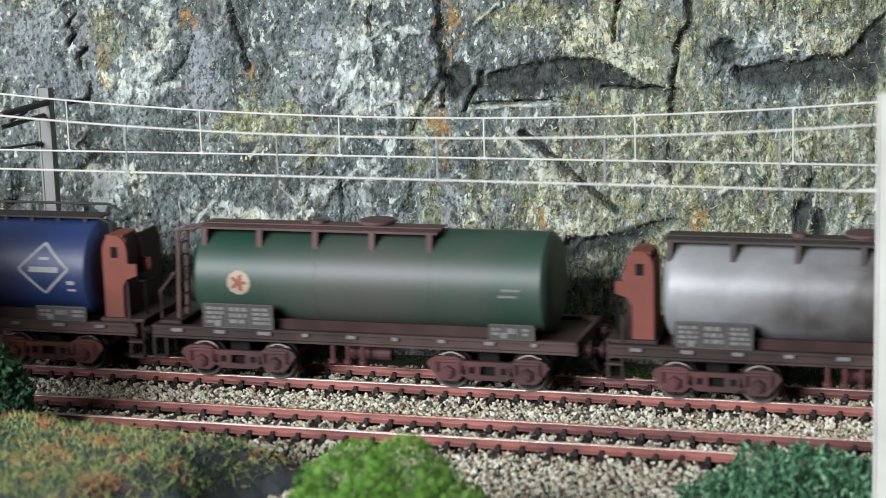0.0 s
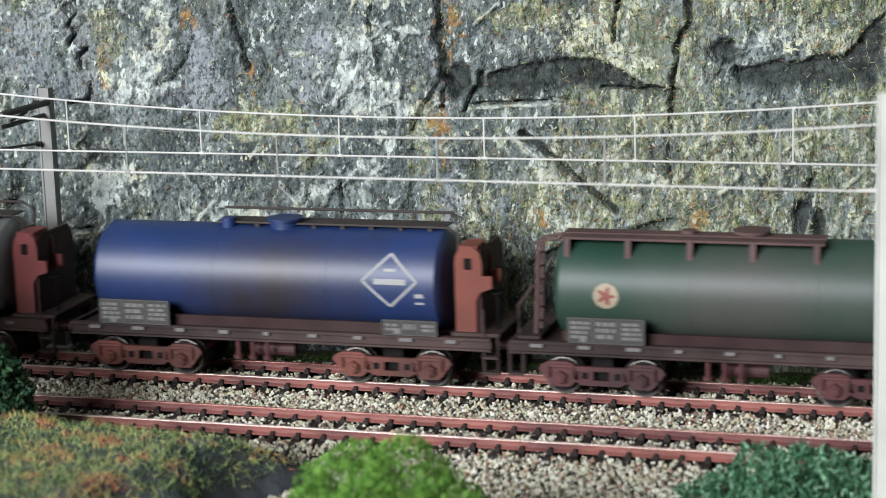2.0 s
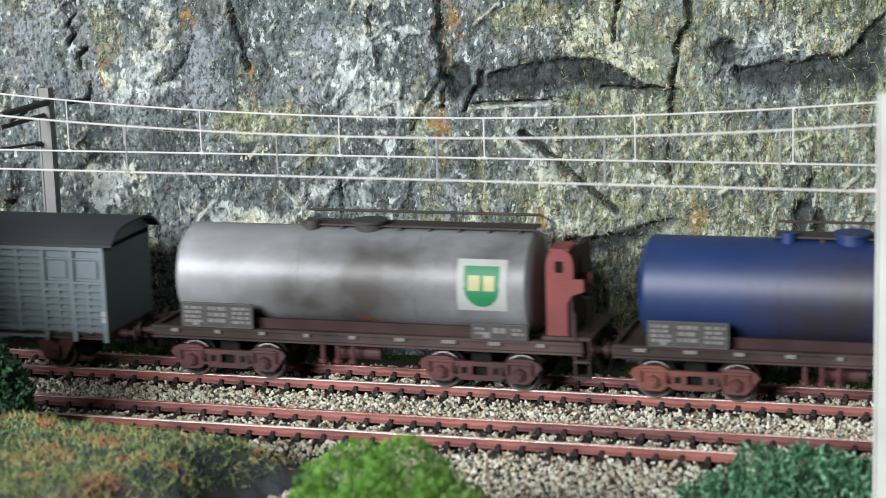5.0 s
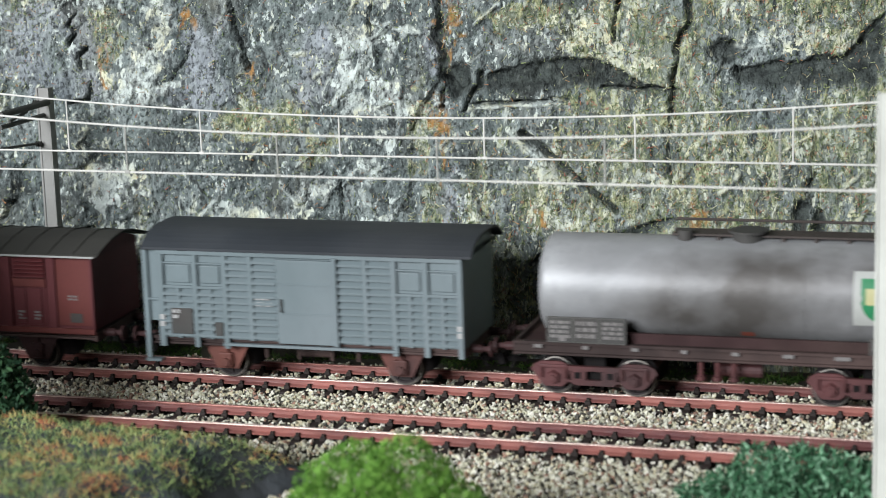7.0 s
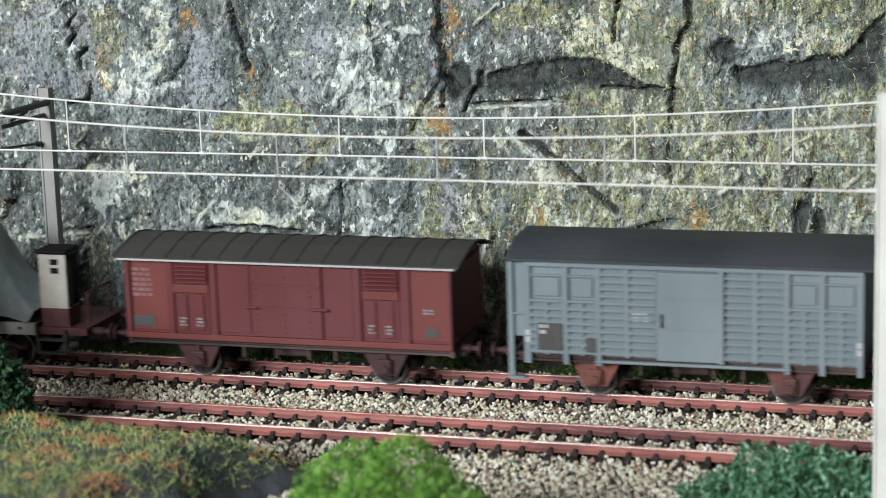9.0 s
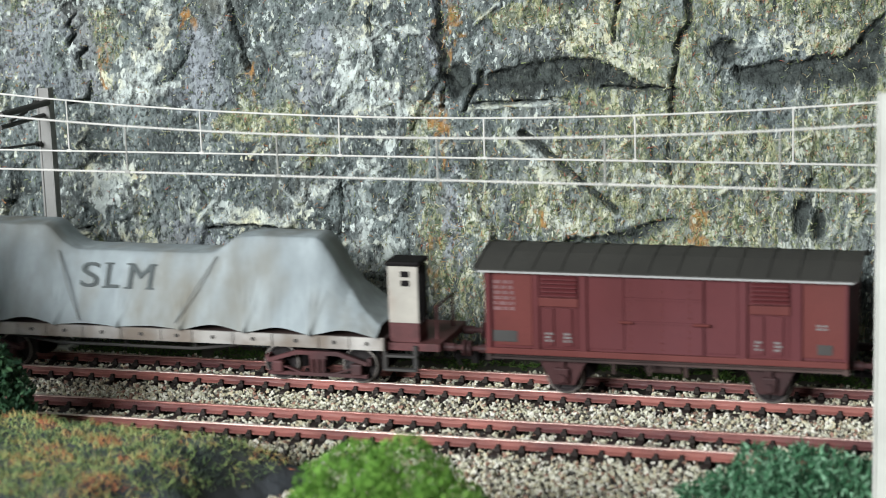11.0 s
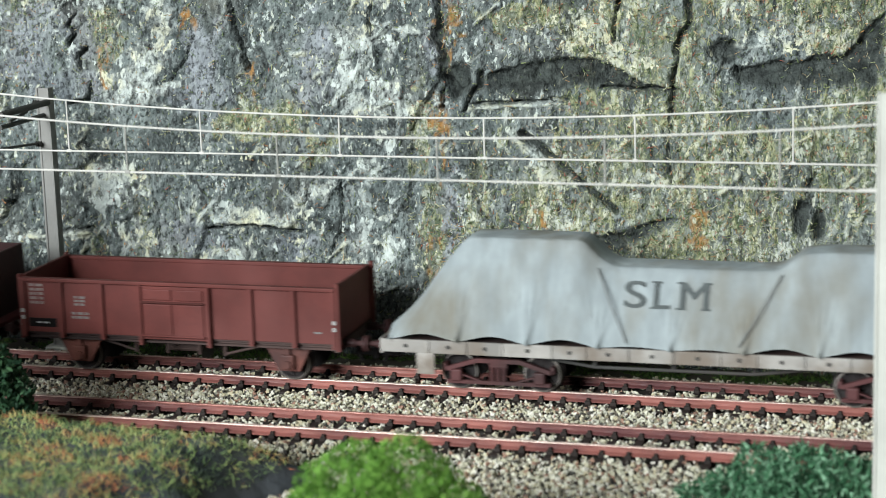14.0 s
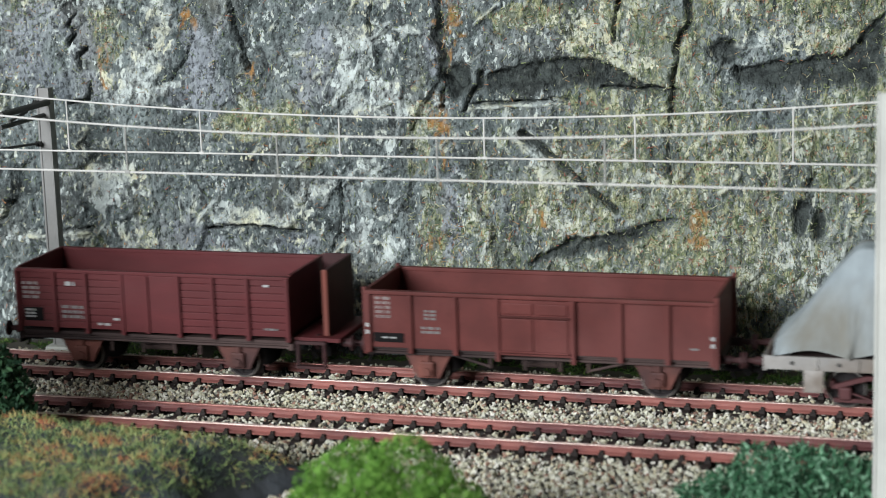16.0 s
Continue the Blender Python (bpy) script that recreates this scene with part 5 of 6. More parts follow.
def green_tank():
    w, zc, R = tank_wagon("dark green weathered tank wagon with a round emblem", -192.5, M_GREEN, (-51.5, 55.5), (-63.0, 63.5), (-37.8, 37.2), M_BOGIE, [(-46.2, 21.4, 7.2), (39, 13, 4.4)], 42)
    side_walk(w, -49.5, 22.5, zc, R, M_WALKRED)
    l = bmesh.new()
    for y in (-11.0, -5.0):
        rods(l, [(-49.5, y, 44.4), (-55.2, y, 43.6), (-56.4, y, 16.8)], 0.6)
    for k in range(6):
        rods(l, [(-56.2 + 0.16 * k, -11, 20 + 3.9 * k), (-56.2 + 0.16 * k, -5, 20 + 3.9 * k)], 0.25, 6)
    part("ladder", l, M_WALKRED, w, "dull brown end ladder")
    p = bmesh.new()
    box(p, -61, -54.5, -14.5, 14.5, 16.5, 17.4, 0.1)
    rods(p, [(-60.5, -14, 18), (-60.5, -14, 26), (-57, -12, 31), (-57, 12, 31), (-60.5, 14, 26), (-60.5, 14, 18)], 0.45)
    for y in (-14.4, 14.4):
        box(p, -63.5, -59.0, y - 1.3, y + 1.3, 6.2, 7.0, 0.1)
        rods(p, [(-63.2, y, 6.6), (-63.2, y, 14)], 0.5)
        rods(p, [(-59.4, y, 6.6), (-59.4, y, 14)], 0.5)
    part("end_platform", p, M_FRAME, w)
    dome(w, 2, zc, R, M_WALKRED)
    part("emblem", on_tank(patch(bmesh.new(), -39.4, -32.4, -3.5, 3.5, lambda x, z: math.hypot(x + 35.9, z) < 3.5, 0.35), zc, R, 0.06), M_CREAM, w, "round cream emblem", smooth=True)
    star = patch(bmesh.new(), -38.5, -33.3, -2.6, 2.6, lambda x, z: math.hypot(x + 35.9, z) < 1.1 + 1.5 * abs(math.cos(2.5 * math.atan2(z, x + 35.9))) ** 2, 0.3)
    part("emblem_mark", on_tank(star, zc, R, 0.12), M_REDMARK, w, "red emblem mark")
    m = patch(bmesh.new(), 41, 46.5, -1.6, -0.9)
    patch(m, 42, 47.5, 0.2, 0.9)
    part("lettering", on_tank(m, zc, R, 0.06), M_FADED, w)


def brake_tank(label, x0, paint, bogie_mat, platform, seed, walk_mat):
    w, zc, R = tank_wagon(label, x0, paint, (-54.0, 54.0), (-60.0, 68.0), (-38.0, 38.0), bogie_mat, [(-50.0, 22.0, 7.2), (37.0, 16.0, 4.4)], seed)
    brake_platform(w, 57.5, 1, platform)
    roof_walk(w, -18, 52, 47.6, walk_mat, 55.6)
    dome(w, 3, zc, R, paint if seed == 43 else M_GREYFRAME)
    return w, zc, R


def blue_tank():
    w, zc, R = brake_tank("deep blue tank wagon with a white diamond emblem", -329.0, M_BLUE, M_RUSTBOGIE, M_PLATFORM, 43, M_WALKWAY)
    d = strip(bmesh.new(), [(30.6, 2.0), (38.6, 9.2), (46.6, 2.0), (38.6, -5.4)], 0.75)
    patch(d, 34.0, 43.4, 1.0, 2.6)
    patch(d, 37, 40.4, 4.6, 5.4)
    patch(d, 46, 48.5, -2.6, -1.4)
    patch(d, 46, 48.5, -4.6, -3.9)
    part("emblem", on_tank(d, zc, R, 0.06), M_WHITE, w, "white outlined diamond emblem", smooth=True)


def silver_tank():
    w, zc, R = brake_tank("aluminium tank wagon with a green shield emblem", -465.5, M_SILVER, M_BOGIE, mat("dull_red_primer", (0.20, 0.05, 0.045), 0.6, 0, 0.2, 60, 900, (0.10, 0.03, 0.025), 0.3), 44, M_WALKWAY)
    part("emblem", on_tank(patch(bmesh.new(), 32.4, 46.6, -5.6, 8.6, None, 0.7), zc, R, 0.06), M_LOGOWHITE, w, "white square emblem panel", smooth=True)

    def shield(x, z):
        u, v = abs(x - 39.5), z
        return -4.4 < v < 7.0 and (u < 5.2 - 0.25 * max(0, 6.0 - v) * 0.3 if v > 1 else u < 5.0 * math.sqrt(max(0.0, 1 - ((1 - v) / 5.4) ** 2)))

    part("shield", on_tank(patch(bmesh.new(), 33.5, 45.5, -5, 7.5, shield, 0.3), zc, R, 0.12), M_LOGOGREEN, w, "bright green shield", smooth=True)
    part("rust_patch", on_tank(patch(bmesh.new(), 2.5, 6.0, -10.6, -9.2), zc, R, 0.05), M_PLATFORM, w, "small rust-brown plate")
    y = patch(bmesh.new(), 35.6, 39.0, 0.2, 4.4, None, 0.35)
    patch(y, 40.0, 43.2, 0.2, 4.4, None, 0.35)
    part("shield_mark", on_tank(y, zc, R, 0.18), M_LOGOYELLOW, w, "yellow marks on the shield", smooth=True)


def axle_guard(w, x, material, phase):
    for s in (1, -1):
        g = bmesh.new()
        y = s * 12.2

        def put(u, v, k):
            return (x + u, y + s * (k - 0.5), v)

        slab(g, [(-8.2, 11.6), (-6.2, 9.4), (-3.2, 3.4), (3.2, 3.4), (6.2, 9.4), (8.2, 11.6), (8.2, 12.6), (-8.2, 12.6)], 1.0, put)
        slab(g, [(-9.0, 11.8), (-4.5, 10.2), (4.5, 10.2), (9.0, 11.8), (9.0, 12.7), (4.5, 11.4), (-4.5, 11.4), (-9.0, 12.7)], 1.9, put)
        box(g, x - 2.0, x + 2.0, min(y, y + s * 1.9), max(y, y + s * 1.9), 4.0, 8.4, 0.4)
        box(g, x - 0.8, x + 0.8, min(y, y + s * 1.6), max(y, y + s * 1.6), 8.2, 10.6, 0.2)
        rod(g, (x, y + s * 1.6, 5.6), (x, y + s * 2.6, 5.6), 1.2, 10)
        guard = part("axle_guard", g, material, w)
    wheelset(guard, x, phase)


def louvres(parent, x0, x1, z0, z1, n, y, material):
    """Sloping slats, each a mesh of its own."""
    h = (z1 - z0) / n
    bm = bmesh.new()
    slab(bm, [(0, 0), (-1.0, 0.1), (-1.0, h * 0.35), (-0.1, h * 0.78), (0, h * 0.8)], x1 - x0, lambda u, v, k: (k, u, v))
    me = mesh_of("slat", bm, material)
    for i in range(n):
        s = new("slat", me)
        s.parent, s.location = parent, Vector((x0, y, z0 + i * h)) * MM


def grey_van():
    w = thing("covered_van", "blue-grey slatted covered van with a slate roof", "freight wagon", "wagons of the train")
    WAGONS.append((w, -585.5))
    x0, x1, zb, ze = -46.0, 46.0, 12.8, 38.6
    body = part("body", box(bmesh.new(), x0, x1, -15.4, 15.4, zb, ze + 0.5, 0.1), M_GREYVAN, w)
    y = -15.4
    # posts and panels of the near side
    for a, c in ((x0, x0 + 2.0), (-35.0, -33.4), (-25.8, -24.2), (-17.8, -16.4), (16.9, 18.3), (25.2, 26.8), (34.5, 36.1), (x1 - 1.6, x1)):
        low = zb if -20 < a < 20 else zb - 2.6
        part("post", box(bmesh.new(), a, c, y - 1.0, y, low, ze, 0.12), M_GREYVAN, body)
    for a, c, t, n in ((x0 + 2.0, -35.0, 27.4, 7), (-33.4, -25.8, 27.4, 7), (-24.2, -17.8, ze - 1.2, 12), (-16.4, -9.2, ze - 1.2, 12), (9.0, 16.9, ze - 1.2, 12), (18.3, 25.2, ze - 1.2, 12), (26.8, 34.5, 27.4, 7), (36.1, x1 - 1.6, 27.4, 7)):
        louvres(body, a, c, zb + 0.5, t, n, y, M_GREYVAN)
        if n == 7:
            part("hatch", box(bmesh.new(), a + 0.8, c - 0.8, y - 0.6, y, 29.2, 34.4, 0.25), M_GREYVAN, body, "closed ventilation hatch")
            part("hatch_rail", box(bmesh.new(), a, c, y - 0.95, y, 27.6, 28.4, 0.1), M_GREYVAN, body)
            part("hatch_rail", box(bmesh.new(), a, c, y - 0.8, y, 34.8, 35.3, 0.1), M_GREYVAN, body)
            part("stile", box(bmesh.new(), (a + c) / 2 - 0.5, (a + c) / 2 + 0.5, y - 0.95, y, zb, 27.6, 0.1), M_GREYVAN, body)
    door = part("door", box(bmesh.new(), -9.0, 8.6, y - 1.3, y - 0.2, zb - 0.3, ze - 1.6, 0.2), M_GREYVAN, w, "plain blue-grey sliding door")
    for z in (zb + 8.4, zb + 17.0):
        part("door_strap", box(bmesh.new(), -8.8, 8.2, y - 1.5, y - 1.3, z, z + 0.45), M_GREYVAN, door)
    part("door_post", box(bmesh.new(), 7.9, 9.3, y - 1.6, y - 0.1, zb - 0.6, ze - 0.6, 0.15), M_GREYVAN, door)
    part("handle", rods(bmesh.new(), [(-7.6, y - 1.2, 22), (-7.6, y - 2.0, 22), (-7.6, y - 2.0, 25.5), (-7.6, y - 1.2, 25.5)], 0.3), M_GREYFRAME, door)
    part("door_rail", box(bmesh.new(), -26, 27, y - 1.6, y - 0.2, zb - 1.6, zb - 0.8, 0.1), M_GREYVAN, w)
    part("eaves_rail", box(bmesh.new(), x0, x1, y - 1.2, y, ze - 1.0, ze + 0.2, 0.1), M_GREYVAN, w)
    part("data_panel", box(bmesh.new(), -42, -35.2, y - 1.3, y - 0.8, 14.2, 21.8, 0.1), M_GREYFRAME, w, "dark chalk board")
    part("data_panel", box(bmesh.new(), -28.4, -25.9, y - 1.4, y - 0.9, 14.0, 18.0, 0.1), M_GREYFRAME, w, "small dark board")
    for x in (x0 + 0.4, x1 - 1.8):
        part("white_square", box(bmesh.new(), x, x + 1.5, y - 1.06, y - 1.0, zb + 3.4, zb + 4.9), M_WHITE, w)
        part("white_square", box(bmesh.new(), x, x + 1.5, y - 1.06, y - 1.0, zb + 5.4, zb + 6.9), M_WHITE, w)
    bars(w, -41.5, 18.2, 2.4, 3.2, 2, y - 1.32, seed=3)
    bars(w, -15.8, 22.5, 5, 3.6, 2, y - 0.8, M_WHITE, seed=4)
    # arched roof
    r = bmesh.new()
    arc = [(-17.2 + 34.4 * k / 20, ze + 0.4 + 4.5 * (1 - abs(-1 + 2 * k / 20) ** 3.4)) for k in range(21)]
    outline = [(u, v + 0.7) for u, v in arc] + [(u, v) for u, v in arc[::-1]]
    slab(r, outline, 99.2, lambda u, v, k: (-50.2 + k, u, v))
    part("roof", r, M_GREYROOF, w, "slate-grey arched roof")
    for x in (x0, x1 - 1.0):
        part("gable", slab(bmesh.new(), [(u * 0.9, v) for u, v in arc] + [(15.4, ze - 1), (-15.4, ze - 1)], 1.0, lambda u, v, k, x=x: (x + k, u, v)), M_GREYVAN, w)
    part("end_screen", box(bmesh.new(), -49.2, x0, y + 0.3, y + 1.1, 17.5, ze - 0.2, 0.1), M_GREYVAN, w, "blue-grey platform side screen")
    # end posts with steps
    for yy in (-15.6, 15.6):
        e = bmesh.new()
        box(e, -50.6, -49.0, yy - 0.5, yy + 0.5, 5.4, ze, 0.1)
        box(e, -50.6, -45.8, yy - 1.4, yy + 1.2, 5.6, 6.4, 0.1)
        rods(e, [(-49.8, yy, 24), (-46, yy, 24)], 0.4)
        part("end_post", e, M_GREYVAN, w, "blue-grey end post with a step")
    under(w, x0, x1, [(-26.8), (26.4)], M_RUSTBOGIE, -50.0)


def under(w, x0, x1, axles, material, deck_left=None):
    solebar(w, deck_left or x0, x1, 10.6, 12.9, M_FRAME, 13.6)
    g = bmesh.new()
    box(g, x0, x1, -13, 13, 11.4, 12.8)
    rod(g, (-6, -8, 8.6), (4, -8, 8.6), 1.9, 12)
    for x in (-14, -4, 6, 14):
        rod(g, (x, -13.6, 11), (x, -13.6, 7.4), 0.5, 6)
    part("floor_frame", g, M_FRAME, w)
    for i, x in enumerate(axles):
        axle_guard(w, x, material, 40.0 * i)
    for way, e in ((-1, deck_left or x0), (1, x1)):
        buffers(w, e, 11.9, way)
        coupler(w, e, way)


def red_van():
    w = thing("covered_van", "oxide-red panelled covered van with a ribbed gable roof", "freight wagon", "wagons of the train")
    WAGONS.append((w, -701.8))
    x0, x1, zb, ze = -49.5, 49.5, 13.6, 36.2
    y = -15.2
    body = part("body", box(bmesh.new(), x0, x1, y, -y, zb, ze, 0.1), M_REDVAN, w)
    for a, c, m in ((-47, -36.2, M_REDVAN2), (-20.6, -10.6, M_REDVAN), (12.0, 20.4, M_REDVAN), (37.6, 48.8, M_REDVAN2)):
        part("panel", box(bmesh.new(), a, c, y - 0.35, y, zb + 1.2, ze - 0.6, 0.15), m, body)
    for a, c in ((x0, x0 + 1.6), (-36.0, -34.2), (-22.9, -20.8), (20.6, 22.9), (34.6, 37.4), (x1 - 0.9, x1)):
        part("post", box(bmesh.new(), a, c, y - 0.9, y, zb, ze, 0.12), M_REDVAN, body)
    for a in (-34.1, 23.4):
        v = part("vent", box(bmesh.new(), a, a + 10.6, y - 0.3, y, zb + 1, ze - 0.5, 0.1), M_REDVAN, body)
        louvres(v, a + 0.6, a + 10.6, 29.2, 35.0, 5, y - 0.3, M_REDVAN)
        part("vent_rail", box(bmesh.new(), a, a + 11.0, y - 1.2, y, 26.4, 28.8, 0.12), M_REDVAN2, v)
        for b in (a + 1.2, a + 6.4):
            part("shutter", box(bmesh.new(), b, b + 2.8, y - 0.8, y, zb + 1.6, 25.8, 0.15), M_REDVAN, v)
            bars(v, b + 0.3, zb + 2.4, 2.2, 3.0, 3, y - 0.82, M_FADED, seed=int(b))
    door = part("door", box(bmesh.new(), -10.2, 11.2, y - 0.8, y - 0.1, zb + 0.6, ze - 1.2, 0.15), M_REDVAN, w, "oxide-red riveted sliding door")
    for z in (zb + 9, zb + 15.5):
        part("door_strap", box(bmesh.new(), -10.0, 11.0, y - 1.1, y - 0.8, z, z + 0.6), M_REDVAN, door)
    rv = bmesh.new()
    for x in (-8.8, -0.2, 7.4):
        for k in range(11):
            box(rv, x - 0.25, x + 0.25, y - 1.05, y - 0.8, zb + 1.6 + k * 1.8, zb + 2.1 + k * 1.8)
    part("rivet", rv, M_REDVAN2, door)
    part("handle", rods(bmesh.new(), [(-11.6, y - 1.3, zb + 9.2), (-8.0, y - 1.3, zb + 9.2)], 0.45), M_REDVAN2, door)
    part("handle", rods(bmesh.new(), [(8.6, y - 1.3, zb + 9.2), (13.0, y - 1.3, zb + 9.2)], 0.45), M_REDVAN2, door)
    part("sill", box(bmesh.new(), x0, x1, y - 1.1, y, zb - 1.2, zb + 0.5, 0.12), M_REDVAN2, w)
    part("chalk_board", box(bmesh.new(), x0 + 2, x0 + 9, y - 0.5, y - 0.3, zb + 2.2, zb + 5.4, 0.1), M_GREYFRAME, w, "grey chalk board")
    part("chalk_board", box(bmesh.new(), x1 - 8, x1 - 4, y - 0.5, y - 0.3, zb + 2.2, zb + 5.0, 0.1), M_GREYFRAME, w, "grey chalk board")
    bars(w, x0 + 2.4, ze - 12, 6, 9, 6, y - 0.4, mat("worn_lettering", (0.16, 0.085, 0.085), 0.7, 0, 0.2, 90, 700, bump=0), seed=6)
    bars(w, x1 - 8.4, zb + 8.6, 3, 1.8, 2, y - 0.4, M_FADED, seed=7)
    r = bmesh.new()
    prof = [(-17.6, ze - 0.2), (-13, ze + 1.2), (-7, ze + 2.8), (0, ze + 3.7), (7, ze + 2.8), (13, ze + 1.2), (17.6, ze - 0.2)]
    slab(r, [(u, v + 0.6) for u, v in prof] + [(u, v) for u, v in prof[::-1]], 104, lambda u, v, k: (-52 + k, u, v))
    roof = part("roof", r, M_REDROOF, w, "sooty olive-grey ribbed roof")
    for k in range(14):
        x = -52 + 104 * k / 13
        b = bmesh.new()
        slab(b, [(u, v + 0.85) for u, v in prof] + [(u, v + 0.55) for u, v in prof[::-1]], 0.9, lambda u, v, q, x=x: (x - 0.45 + q, u, v))
        part("roof_rib", b, M_REDROOF, roof)
    part("gutter", box(bmesh.new(), -51, 51, -17.7, -17.2, ze - 0.5, ze + 0.05), M_WHITE, w, "chalk-white gutter edge")
    for x in (x0, x1 - 0.8):
        part("gable", slab(bmesh.new(), [(u * 0.87, v) for u, v in prof] + [(15, ze - 1), (-15, ze - 1)], 0.8, lambda u, v, k, x=x: (x + k, u, v)), M_REDVAN, w)
    under(w, x0, x1, [-28.6, 28.6], M_BUFFER)


def tarp_surface():
    """Cloth drawn over two humps, creased, with a scalloped hem."""
    knots = [(-80, 3.0), (-74, 9.0), (-66, 20.0), (-59, 27.6), (-26, 27.6), (-21, 22.5), (-17, 20.4), (22, 20.4), (28, 20.8), (34, 25.4), (40, 26.0), (60, 26.0), (63, 22.0), (68, 13.0), (74, 6.6), (80, 2.4)]
    kx, kz = [a for a, _ in knots], [b for _, b in knots]
    bm = bmesh.new()
    nx, ns = 400, 60
    rows = []
    for i in range(nx + 1):
        x = -80 + 160 * i / nx
        h = float(np.interp(x, kx, kz))
        h = (h + float(np.interp(x - 1.2, kx, kz)) + float(np.interp(x + 1.2, kx, kz))) / 3
        half_top = 6.2 if h > 12 else 6.2 + (12 - h) * 0.7
        hem = 15.5 + 1.7 * abs(math.sin((x + 80) * math.pi / 20.0)) ** 1.6 * (1.0 if abs(x) > 22 else 0.35)
        top = 15.4 + h
        row = []
        for j in range(ns + 1):
            s = -1 + 2 * j / ns
            a = abs(s)
            if a < 0.36:
                y, z = s / 0.36 * half_top, top + 0.35 * (1 - (s / 0.36) ** 2)
            else:
                k = (a - 0.36) / 0.64
                y = math.copysign(half_top + (16.6 - half_top) * (k ** 0.85), s)
                z = top + (hem - top) * k
                fold = 0.22 * math.sin(x * 0.9 + 3 * math.sin(x * 0.13)) * k ** 2 * (0.6 + 0.4 * math.sin(x * 0.31))
                pull = 0.45 * max(0.0, math.cos((x + 80) * math.pi / 10.0)) ** 6 * k
                near = ((x + 70) % 20.0) - 10.0          # creases fan out upward from each tie point
                vee = sum(max(0.0, 1 - abs(near - side * 7.0 * (1 - k)) / 0.7) for side in (-1, -0.35, 0.35, 1)) * max(0.0, min(1.0, (k - 0.4) / 0.3))
                y += math.copysign(fold - pull - 0.55 * vee, s) * 0.8
            row.append(bm.verts.new((x, y, z)))
        rows.append(row)
    for p, q in zip(rows, rows[1:]):
        for j in range(ns):
            bm.faces.new((p[j], q[j], q[j + 1], p[j + 1]))
    bmesh.ops.recalc_face_normals(bm, faces=bm.faces)
    return bm


def letter(parent, sign, x0, x1, z, high, y, tilt):
    """One letter of the built-in font, x0 to x1 wide and so high, lying on the sloping cloth."""
    cu = bpy.data.curves.new("lettering", "FONT")
    cu.body, cu.size, cu.extrude = sign, 1.0, 0.012
    tmp = bpy.data.objects.new("lettering_source", cu)
    scene.collection.objects.link(tmp)
    bpy.context.view_layer.update()
    me = bpy.data.meshes.new_from_object(tmp.evaluated_get(bpy.context.evaluated_depsgraph_get()))
    bpy.data.objects.remove(tmp)
    us, vs = [v.co.x for v in me.vertices], [v.co.y for v in me.vertices]
    for v in me.vertices:
        v.co = Vector(((v.co.x - min(us)) / (max(us) - min(us)) * (x1 - x0), (v.co.y - min(vs)) / (max(vs) - min(vs)) * high, v.co.z * 10)) * MM
    me.materials.clear()
    me.materials.append(M_LETTER)
    ob = new("letter", me)
    ob.parent = parent
    ob.matrix_local = pose(x0 * MM, y * MM, z * MM, 90 - tilt, 0, 0)
    return ob


